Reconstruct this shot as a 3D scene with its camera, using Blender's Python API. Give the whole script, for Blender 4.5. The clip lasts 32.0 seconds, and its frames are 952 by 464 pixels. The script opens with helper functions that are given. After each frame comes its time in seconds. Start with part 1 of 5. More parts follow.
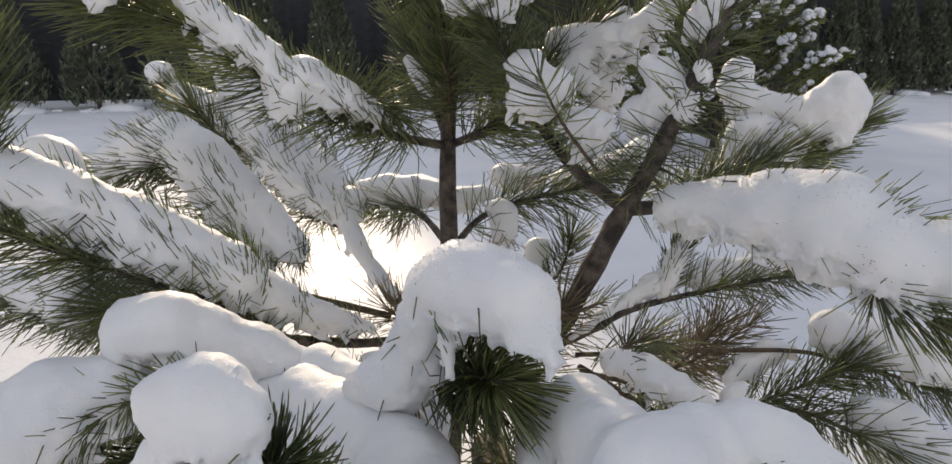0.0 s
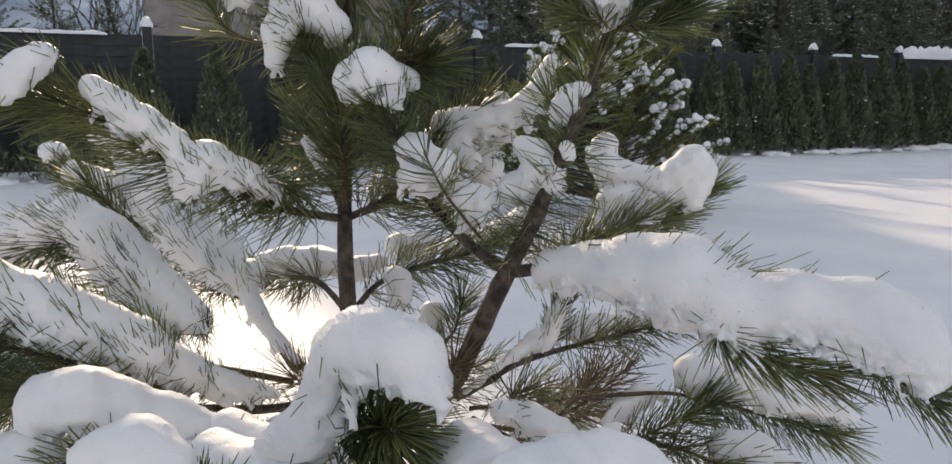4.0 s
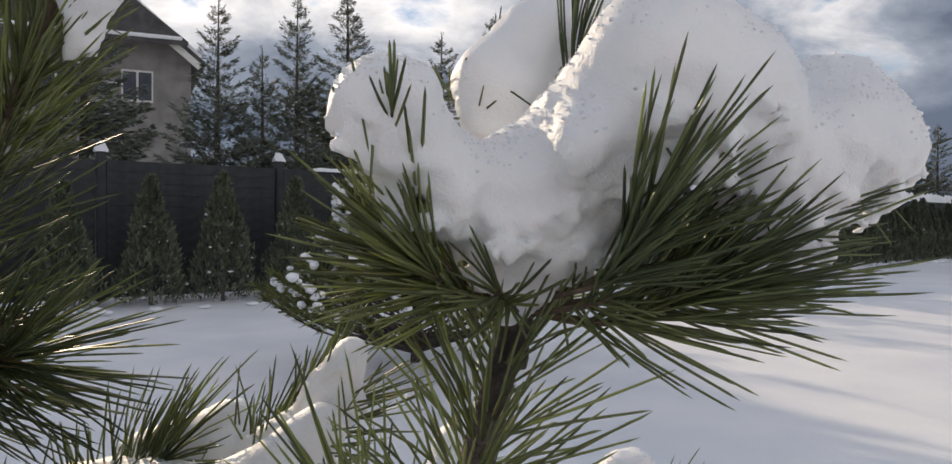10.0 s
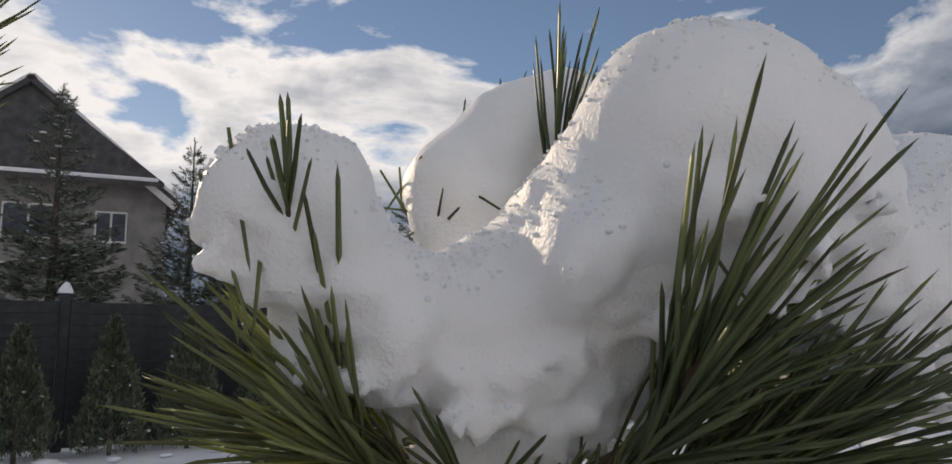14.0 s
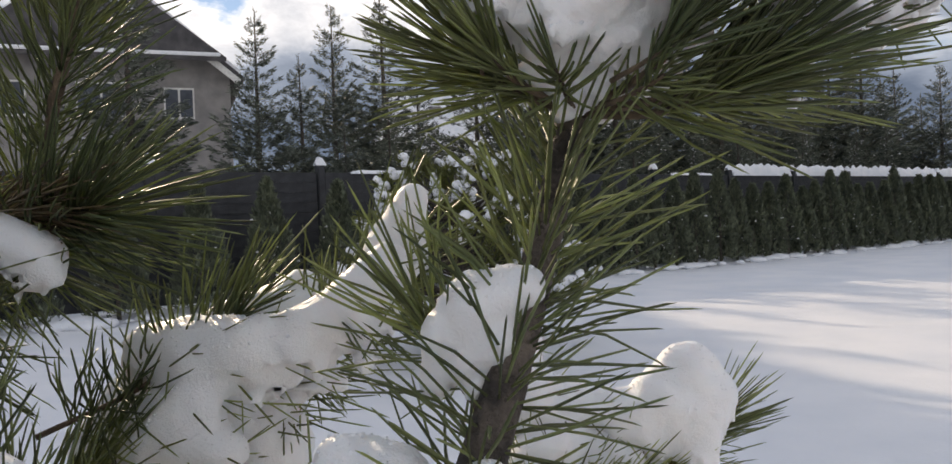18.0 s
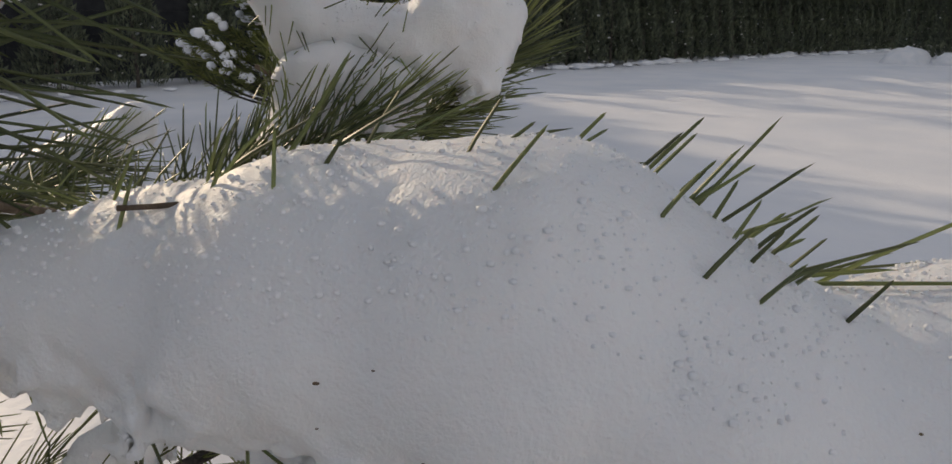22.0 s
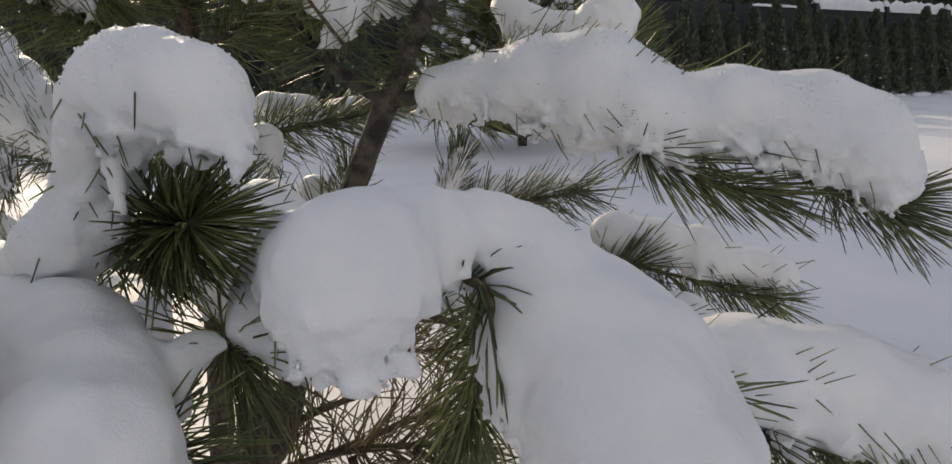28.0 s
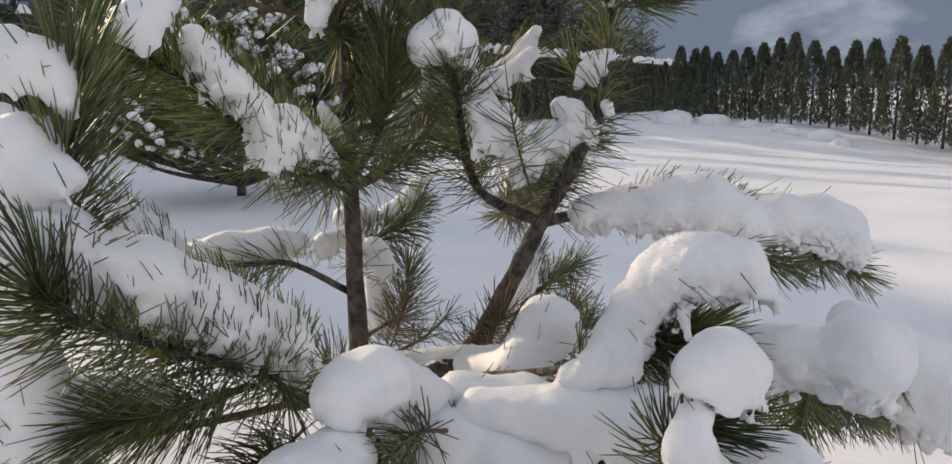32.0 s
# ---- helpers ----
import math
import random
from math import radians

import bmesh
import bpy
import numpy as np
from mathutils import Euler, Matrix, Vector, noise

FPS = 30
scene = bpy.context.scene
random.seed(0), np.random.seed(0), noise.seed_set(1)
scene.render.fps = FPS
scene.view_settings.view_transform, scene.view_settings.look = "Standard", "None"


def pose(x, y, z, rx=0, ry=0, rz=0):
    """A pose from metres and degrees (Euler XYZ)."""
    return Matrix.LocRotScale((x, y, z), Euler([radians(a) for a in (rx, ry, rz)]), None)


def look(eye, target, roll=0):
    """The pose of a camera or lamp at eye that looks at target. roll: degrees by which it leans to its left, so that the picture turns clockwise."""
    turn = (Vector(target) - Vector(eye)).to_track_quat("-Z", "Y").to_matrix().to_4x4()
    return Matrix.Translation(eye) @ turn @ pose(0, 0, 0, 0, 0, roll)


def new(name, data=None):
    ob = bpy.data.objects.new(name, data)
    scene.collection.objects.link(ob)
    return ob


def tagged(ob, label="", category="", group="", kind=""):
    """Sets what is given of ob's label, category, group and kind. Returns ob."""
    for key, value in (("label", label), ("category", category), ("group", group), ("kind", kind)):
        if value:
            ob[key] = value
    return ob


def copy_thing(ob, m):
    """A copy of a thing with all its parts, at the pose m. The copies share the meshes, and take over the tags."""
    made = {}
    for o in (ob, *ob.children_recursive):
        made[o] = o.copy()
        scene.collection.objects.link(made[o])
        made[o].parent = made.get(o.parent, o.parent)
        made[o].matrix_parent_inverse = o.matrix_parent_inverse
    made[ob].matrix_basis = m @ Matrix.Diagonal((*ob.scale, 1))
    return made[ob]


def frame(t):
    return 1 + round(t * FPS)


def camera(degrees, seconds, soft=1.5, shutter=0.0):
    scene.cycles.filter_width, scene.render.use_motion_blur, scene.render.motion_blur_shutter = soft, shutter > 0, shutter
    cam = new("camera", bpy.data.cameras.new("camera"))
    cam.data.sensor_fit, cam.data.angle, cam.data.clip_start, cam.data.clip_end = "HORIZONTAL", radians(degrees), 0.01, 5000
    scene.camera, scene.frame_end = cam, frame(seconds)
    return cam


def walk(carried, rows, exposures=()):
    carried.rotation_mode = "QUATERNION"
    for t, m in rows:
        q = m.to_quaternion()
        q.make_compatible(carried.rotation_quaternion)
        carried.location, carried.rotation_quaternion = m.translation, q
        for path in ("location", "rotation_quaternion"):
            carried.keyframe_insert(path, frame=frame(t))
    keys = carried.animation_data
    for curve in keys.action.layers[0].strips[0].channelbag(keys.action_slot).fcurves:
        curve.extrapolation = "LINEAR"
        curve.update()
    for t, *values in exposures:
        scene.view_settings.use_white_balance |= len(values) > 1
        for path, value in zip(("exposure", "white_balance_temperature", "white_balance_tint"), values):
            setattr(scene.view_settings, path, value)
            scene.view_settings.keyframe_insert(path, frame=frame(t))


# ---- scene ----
cam = camera(63.08, 32.0)
PATH = [
    (0.0, pose(0.2688, -1.3574, 0.8313, 76.209, -0.098, 9.143)), (0.5, pose(0.2775, -1.3009, 0.8054, 74.264, -0.207, 10.534)),
    (1.0, pose(0.2634, -1.3171, 0.8089, 72.496, -0.212, 11.426)), (1.5, pose(0.2465, -1.3255, 0.7881, 70.896, -0.511, 12.020)),
    (2.0, pose(0.2439, -1.3482, 0.7753, 69.797, -0.659, 11.427)), (2.5, pose(0.2582, -1.3990, 0.7660, 69.125, -0.782, 9.461)),
    (3.0, pose(0.2606, -1.4519, 0.7759, 71.546, 0.519, 10.088)), (3.5, pose(0.2582, -1.4856, 0.8165, 76.495, 0.760, 7.991)),
    (4.0, pose(0.2880, -1.4716, 0.8599, 80.901, 0.315, 1.332)), (4.5, pose(0.3087, -1.4584, 0.8954, 84.828, 0.807, -3.800)),
    (6.5, pose(0.3225, -1.2414, 1.0072, 89.152, 1.126, -5.032)), (7.0, pose(0.3425, -1.1219, 1.0125, 88.804, 0.894, -4.604)),
    (7.5, pose(0.3861, -0.9688, 1.0340, 90.521, 0.337, -2.834)), (8.0, pose(0.3932, -0.9112, 1.0284, 91.439, 1.201, -0.993)),
    (8.5, pose(0.3657, -0.8154, 1.0451, 92.851, 1.791, -5.092)), (9.0, pose(0.3256, -0.6938, 1.0334, 90.328, 2.138, -7.734)),
    (9.5, pose(0.3285, -0.6252, 1.0294, 88.848, 2.077, -11.635)), (10.0, pose(0.3563, -0.5942, 1.0332, 89.489, -0.234, -12.599)),
    (10.5, pose(0.3767, -0.5413, 1.0326, 89.668, -1.748, -14.847)), (11.0, pose(0.3868, -0.4696, 1.0434, 91.040, -4.025, -17.645)),
    (11.5, pose(0.3912, -0.4342, 1.0596, 92.832, -3.925, -18.471)), (12.0, pose(0.3976, -0.4172, 1.0576, 94.056, -2.725, -17.433)),
    (12.5, pose(0.3966, -0.4196, 1.0579, 97.975, -2.257, -16.326)), (13.0, pose(0.4003, -0.4326, 1.0509, 97.567, -0.551, -13.926)),
    (13.5, pose(0.4068, -0.4401, 1.0379, 95.722, -0.228, -15.028)), (14.0, pose(0.3939, -0.4655, 1.0404, 99.336, 1.136, -14.274)),
    (14.5, pose(0.3764, -0.4868, 1.0356, 99.435, 1.834, -11.050)), (16.5, pose(0.3174, -0.6220, 0.9925, 94.367, 2.339, -6.579)),
    (17.0, pose(0.3195, -0.6227, 0.9722, 92.851, 2.831, -7.405)), (17.5, pose(0.3308, -0.6129, 0.9421, 91.137, 3.074, -8.987)),
    (18.0, pose(0.3403, -0.6091, 0.9197, 89.709, 2.510, -9.589)), (18.5, pose(0.3501, -0.5861, 0.8883, 87.944, 1.645, -9.733)),
    (19.0, pose(0.3779, -0.5779, 0.8464, 86.324, -0.274, -12.386)), (19.5, pose(0.4004, -0.5748, 0.8221, 84.226, -0.206, -13.803)),
    (20.0, pose(0.4157, -0.5901, 0.7998, 82.647, -1.328, -14.249)), (20.5, pose(0.4237, -0.6132, 0.7813, 80.994, -1.544, -14.668)),
    (21.0, pose(0.4625, -0.5969, 0.7379, 79.146, -2.330, -15.586)), (21.5, pose(0.4891, -0.5708, 0.7252, 77.409, -0.668, -16.530)),
    (22.0, pose(0.4775, -0.5624, 0.7074, 75.340, 0.175, -17.107)), (22.5, pose(0.4622, -0.6179, 0.7199, 73.906, -0.991, -16.825)),
    (23.0, pose(0.5209, -0.6440, 0.6995, 73.912, 0.214, -14.885)), (23.5, pose(0.5463, -0.6745, 0.6865, 73.193, -0.138, -14.899)),
    (24.0, pose(0.5397, -0.7099, 0.6909, 74.615, 0.274, -11.858)), (24.5, pose(0.5512, -0.7531, 0.6690, 73.624, 0.564, -9.977)),
    (25.0, pose(0.5678, -0.7979, 0.6376, 72.472, 0.448, -7.478)), (25.5, pose(0.5589, -0.8713, 0.6115, 71.753, -0.196, -2.860)),
    (27.5, pose(0.4548, -1.2520, 0.6469, 75.512, 0.632, -2.191)), (28.0, pose(0.3580, -1.2676, 0.6263, 78.101, 0.368, -3.927)),
    (28.5, pose(0.2963, -1.3458, 0.6444, 78.197, 0.485, -6.851)), (29.0, pose(0.2133, -1.4424, 0.6776, 79.044, -1.671, -5.187)),
    (29.5, pose(0.1270, -1.4689, 0.7038, 79.477, -0.620, -2.953)), (30.0, pose(0.0016, -1.4047, 0.7078, 80.092, -1.488, -4.425)),
    (30.5, pose(-0.1015, -1.3130, 0.7142, 79.680, 1.477, -12.361)), (31.0, pose(-0.2264, -1.2813, 0.7191, 78.270, -0.665, -13.538)),
    (31.5, pose(-0.3836, -1.2859, 0.7884, 80.591, 1.774, -22.931)), (32.0, pose(-0.5516, -1.3313, 0.8243, 79.776, 0.706, -31.813)),
]
EXPOSURES = [(0.0, 0.46, 9500, 14), (2.0, 0.22, 9500, 14), (4.0, 0.52, 9500, 14), (7.0, 0.48, 9500, 14), (9.0, 0.34, 9500, 14), (11.0, 0.32, 9500, 14), (12.0, 0.06, 9500, 14), (13.0, -0.08, 9500, 14), (14.0, 0.02, 9600, 14), (17.0, 0.52, 9500, 14), (20.0, 0.52, 9600, 14), (22.0, -0.12, 9700, 14), (24.0, -0.06, 9700, 14), (25.0, 0.10, 9700, 14), (28.0, 0.12, 9700, 14), (30.0, 0.44, 9500, 14), (32.0, 0.46, 9500, 14)]
walk(cam, PATH, exposures=EXPOSURES)

# ---- world and sun ----
SKY_SHIFT = (1.15, 0.4, 0.2)
SUN_AZ, SUN_EL = radians(-19.5), radians(19.6)
world = bpy.data.worlds.new("sky")
scene.world = world
world.use_nodes = True
wn, wl = world.node_tree.nodes, world.node_tree.links
wn.clear()
w_out, w_bg = wn.new("ShaderNodeOutputWorld"), wn.new("ShaderNodeBackground")
w_sky = wn.new("ShaderNodeTexSky")
w_sky.sky_type, w_sky.sun_disc = "NISHITA", False
w_sky.dust_density, w_sky.air_density, w_sky.ozone_density = 0.06, 1.0, 2.0
w_sky.sun_elevation, w_sky.sun_rotation = SUN_EL, SUN_AZ
w_co, w_map = wn.new("ShaderNodeTexCoord"), wn.new("ShaderNodeMapping")
w_map.inputs["Scale"].default_value = (1.0, 1.0, 2.3)
w_map.inputs["Location"].default_value = SKY_SHIFT


def sky_math(kind, a, b):
    node = wn.new("ShaderNodeMath")
    node.operation = kind
    for slot, value in enumerate((a, b)):
        if isinstance(value, (int, float)):
            node.inputs[slot].default_value = value
        else:
            wl.new(value, node.inputs[slot])
    return node.outputs["Value"]


def sky_range(value, a, b, lo, hi):
    node = wn.new("ShaderNodeMapRange")
    for slot, number in (("From Min", a), ("From Max", b), ("To Min", lo), ("To Max", hi)):
        node.inputs[slot].default_value = number
    wl.new(value, node.inputs["Value"])
    return node.outputs["Result"]


def sky_noise(scale, detail, rough, bend):
    node = wn.new("ShaderNodeTexNoise")
    node.inputs["Scale"].default_value, node.inputs["Detail"].default_value = scale, detail
    node.inputs["Roughness"].default_value, node.inputs["Distortion"].default_value = rough, bend
    wl.new(w_map.outputs["Vector"], node.inputs["Vector"])
    return node.outputs["Fac"]


wl.new(w_co.outputs["Generated"], w_map.inputs["Vector"])
w_dot, w_sep = wn.new("ShaderNodeVectorMath"), wn.new("ShaderNodeSeparateXYZ")
w_dot.operation = "DOT_PRODUCT"
w_dot.inputs[1].default_value = (math.sin(SUN_AZ) * math.cos(SUN_EL), math.cos(SUN_AZ) * math.cos(SUN_EL), math.sin(SUN_EL))
wl.new(w_co.outputs["Generated"], w_dot.inputs[0])
wl.new(w_co.outputs["Generated"], w_sep.inputs[0])
up, sunward = w_sep.outputs["Z"], w_dot.outputs["Value"]
# heaped clouds: a closed bank over the horizon, broken above it
cover = sky_math("ADD", sky_noise(2.9, 11.0, 0.56, 0.25), sky_range(up, 0.15, 0.36, 0.22, 0.026))
mask = sky_range(cover, 0.485, 0.535, 0.0, 1.0)
# thin edges let the light through, thick cores are grey; brighter towards the sun and, lit from the front, across from it
tone = sky_range(cover, 0.50, 0.74, 0.98, 0.36)
tone = sky_math("ADD", tone, sky_math("MULTIPLY", sky_math("SUBTRACT", sky_noise(7.5, 9.0, 0.6, 0.4), 0.5), 0.9))
tone = sky_math("ADD", tone, sky_range(sunward, 0.70, 0.97, -0.26, 0.06))
tone = sky_math("ADD", tone, sky_range(sunward, -0.05, -0.55, 0.0, 0.45))
tone = sky_math("ADD", tone, sky_range(up, 0.13, 0.24, -0.30, 0.0))
w_cloud, w_mix, w_blue = wn.new("ShaderNodeValToRGB"), wn.new("ShaderNodeMixRGB"), wn.new("ShaderNodeMixRGB")
ramp = w_cloud.color_ramp
ramp.elements[0].position, ramp.elements[1].position = 0.05, 0.95
ramp.elements[0].color = (0.62, 0.98, 1.75, 1)
ramp.elements[1].color = (5.0, 5.9, 7.6, 1)
mid = ramp.elements.new(0.42)
mid.color = (1.5, 2.1, 3.3, 1)
w_blue.blend_type = "MULTIPLY"
w_blue.inputs["Fac"].default_value = 1.0
w_blue.inputs["Color2"].default_value = (0.44, 0.54, 0.70, 1)
wl.new(tone, w_cloud.inputs["Fac"])
wl.new(w_sky.outputs["Color"], w_blue.inputs["Color1"])
wl.new(mask, w_mix.inputs["Fac"])
wl.new(w_blue.outputs["Color"], w_mix.inputs["Color1"])
wl.new(w_cloud.outputs["Color"], w_mix.inputs["Color2"])
wl.new(w_mix.outputs["Color"], w_bg.inputs["Color"])
wl.new(w_bg.outputs["Background"], w_out.inputs["Surface"])
w_bg.inputs["Strength"].default_value = 0.15
sun_lamp = new("sun", bpy.data.lights.new("sun", "SUN"))
sun_lamp.data.energy, sun_lamp.data.angle, sun_lamp.data.color = 2.15, radians(0.6), (1.0, 0.955, 0.905)
sun_dir = Vector((math.sin(SUN_AZ) * math.cos(SUN_EL), math.cos(SUN_AZ) * math.cos(SUN_EL), math.sin(SUN_EL)))
sun_lamp.matrix_world = look(sun_dir * 60, (0, 0, 0))


# ---- materials ----
def material(name, dark, light, rough, scale=30.0, bump=0.3, detail=6.0, fine=0.0, spread=(0.35, 0.65), island=0.0, sss=0.0, metal=0.0, thin=0.0, crust=0.0):
    """A surface of two colours mixed by noise at two scales, with relief; island: brightness varied piece by piece."""
    m = bpy.data.materials.new(name)
    m.use_nodes = True
    nt = m.node_tree
    n, l = nt.nodes, nt.links
    b = n["Principled BSDF"]
    co = n.new("ShaderNodeTexCoord")
    a, r = n.new("ShaderNodeTexNoise"), n.new("ShaderNodeValToRGB")
    a.inputs["Scale"].default_value, a.inputs["Detail"].default_value = scale, detail
    r.color_ramp.elements[0].position, r.color_ramp.elements[1].position = spread
    r.color_ramp.elements[0].color, r.color_ramp.elements[1].color = (*dark, 1), (*light, 1)
    l.new(co.outputs["Object"], a.inputs["Vector"])
    l.new(a.outputs["Fac"], r.inputs["Fac"])
    colour = r.outputs["Color"]
    if island:
        g, hsv, mr = n.new("ShaderNodeNewGeometry"), n.new("ShaderNodeHueSaturation"), n.new("ShaderNodeMapRange")
        mr.inputs["To Min"].default_value, mr.inputs["To Max"].default_value = 1 - island, 1 + island
        l.new(g.outputs["Random Per Island"], mr.inputs["Value"])
        l.new(mr.outputs["Result"], hsv.inputs["Value"])
        l.new(colour, hsv.inputs["Color"])
        colour = hsv.outputs["Color"]
    l.new(colour, b.inputs["Base Color"])
    b.inputs["Roughness"].default_value, b.inputs["Metallic"].default_value = rough, metal
    if sss:
        b.inputs["Subsurface Weight"].default_value = sss
        b.inputs["Subsurface Radius"].default_value = (1.0, 0.85, 0.8)
        b.inputs["Subsurface Scale"].default_value = 0.012
    if thin:
        tr, ms = n.new("ShaderNodeBsdfTranslucent"), n.new("ShaderNodeMixShader")
        ms.inputs[0].default_value = thin
        glow = n.new("ShaderNodeMixRGB")
        glow.blend_type = "MULTIPLY"
        glow.inputs[0].default_value = 1.0
        glow.inputs[2].default_value = (1.6, 1.65, 0.7, 1)
        l.new(colour, glow.inputs[1])
        l.new(glow.outputs[0], tr.inputs["Color"])
        l.new(b.outputs[0], ms.inputs[1])
        l.new(tr.outputs[0], ms.inputs[2])
        l.new(ms.outputs[0], n["Material Output"].inputs["Surface"])
    if bump:
        bp, f = n.new("ShaderNodeBump"), n.new("ShaderNodeTexNoise")
        f.inputs["Scale"].default_value, f.inputs["Detail"].default_value = (fine or scale * 6), 4.0
        l.new(co.outputs["Object"], f.inputs["Vector"])
        l.new(f.outputs["Fac"], bp.inputs["Height"])
        bp.inputs["Strength"].default_value, bp.inputs["Distance"].default_value = bump, 1.5 / (fine or scale * 6)
        if crust:
            c, cb = n.new("ShaderNodeTexNoise"), n.new("ShaderNodeBump")
            c.inputs["Scale"].default_value, c.inputs["Detail"].default_value, c.inputs["Roughness"].default_value = crust, 7.0, 0.62
            cb.inputs["Strength"].default_value, cb.inputs["Distance"].default_value = 0.34, 0.9 / crust
            l.new(co.outputs["Object"], c.inputs["Vector"])
            l.new(c.outputs["Fac"], cb.inputs["Height"])
            l.new(cb.outputs["Normal"], bp.inputs["Normal"])
        l.new(bp.outputs["Normal"], b.inputs["Normal"])
    return m


SNOW = material("snow", (0.83, 0.85, 0.875), (0.93, 0.93, 0.93), 0.5, 14, 0.38, 5, 620, sss=0.4, crust=240)
GROUND_SNOW = material("ground_snow", (0.80, 0.82, 0.85), (0.90, 0.90, 0.91), 0.6, 1.3, 0.12, 7, 40)
FAR_SNOW = material("far_snow", (0.80, 0.83, 0.86), (0.92, 0.92, 0.93), 0.6, 5, 0.3, 4)
BARK = material("bark", (0.046, 0.038, 0.033), (0.155, 0.125, 0.102), 0.88, 42, 1.0, 9, 120, spread=(0.4, 0.62))
TWIG = material("twig", (0.07, 0.05, 0.034), (0.17, 0.12, 0.08), 0.8, 80, 0.6, 6, 300)
NEEDLE = material("needle", (0.105, 0.135, 0.075), (0.25, 0.275, 0.14), 0.42, 9, 0, 3, island=0.45, thin=0.42)
DRY_NEEDLE = material("dry_needle", (0.115, 0.082, 0.042), (0.225, 0.165, 0.085), 0.5, 9, 0, 3, island=0.4)
HEDGE = material("hedge_leaf", (0.075, 0.09, 0.06), (0.135, 0.155, 0.095), 0.65, 3, 0, 3, island=0.5)
SPRUCE = material("spruce_leaf", (0.085, 0.1, 0.08), (0.15, 0.17, 0.125), 0.65, 3, 0, 3, island=0.5)
FAR_PINE = material("far_pine_needle", (0.12, 0.14, 0.05), (0.25, 0.26, 0.1), 0.5, 5, 0, 3, island=0.5, thin=0.4)
FENCE = material("fence_board", (0.014, 0.0155, 0.018), (0.032, 0.034, 0.038), 0.55, 8, 0.4, 6, 60)
PLASTER = material("plaster", (0.2, 0.19, 0.185), (0.28, 0.265, 0.25), 0.9, 2, 0.4, 6, 60)
ROOF = material("roof_tile", (0.045, 0.042, 0.045), (0.09, 0.085, 0.085), 0.7, 3, 0.5, 6, 30)
RED_ROOF = material("red_roof_tile", (0.16, 0.045, 0.035), (0.26, 0.08, 0.06), 0.7, 3, 0.5, 6, 30)
WOOD = material("white_wood", (0.62, 0.61, 0.58), (0.75, 0.74, 0.7), 0.6, 12, 0.3)
GLASS = material("window_glass", (0.03, 0.035, 0.045), (0.06, 0.07, 0.085), 0.08, 2, 0, 2)


# ---- building helpers ----
def mesh_of(name, verts, faces, mat, smooth=True):
    me = bpy.data.meshes.new(name)
    me.from_pydata(np.asarray(verts).tolist(), [], [tuple(q) for q in np.asarray(faces).tolist()] if not isinstance(faces, list) else faces)
    me.materials.append(mat)
    me.polygons.foreach_set("use_smooth", [smooth] * len(me.polygons))
    me.update()
    return me


def part(name, bm, mat, parent, label="", smooth=False):
    """One mesh under a thing or a part."""
    me = bpy.data.meshes.new(name)
    bm.to_mesh(me)
    bm.free()
    me.materials.append(mat)
    me.polygons.foreach_set("use_smooth", [smooth] * len(me.polygons))
    ob = new(name, me)
    ob.parent = parent
    return tagged(ob, label)


def box(size, at=(0, 0, 0), turn=0.0, bevel=0.0):
    bm = bmesh.new()
    bmesh.ops.create_cube(bm, size=1.0)
    bmesh.ops.scale(bm, vec=size, verts=bm.verts)
    if bevel:
        bmesh.ops.bevel(bm, geom=bm.edges[:], offset=bevel, segments=2, affect="EDGES")
    bmesh.ops.rotate(bm, cent=(0, 0, 0), matrix=Matrix.Rotation(turn, 3, "Z"), verts=bm.verts)
    bmesh.ops.translate(bm, vec=at, verts=bm.verts)
    return bm


def vnoise(p, scale, seed):
    """Smooth value noise, -1 to 1, at rows of points."""
    q = p * scale
    i = np.floor(q).astype(np.int64)
    u = q - i
    u = u * u * (3 - 2 * u)
    total = np.zeros(len(p))
    for c in range(8):
        o = np.array([c & 1, (c >> 1) & 1, c >> 2])
        k = i + o
        h = (k[:, 0] * 73856093) ^ (k[:, 1] * 19349663) ^ (k[:, 2] * 83492791) ^ (seed * 2654435761)
        h = (h ^ (h >> 13)) * 1274126177 & 0x7FFFFFFF
        h = (h ^ (h >> 15)) & 0xFFFF
        w = np.prod(np.where(o, u, 1 - u), 1)
        total += w * (h / 32767.5 - 1)
    return total


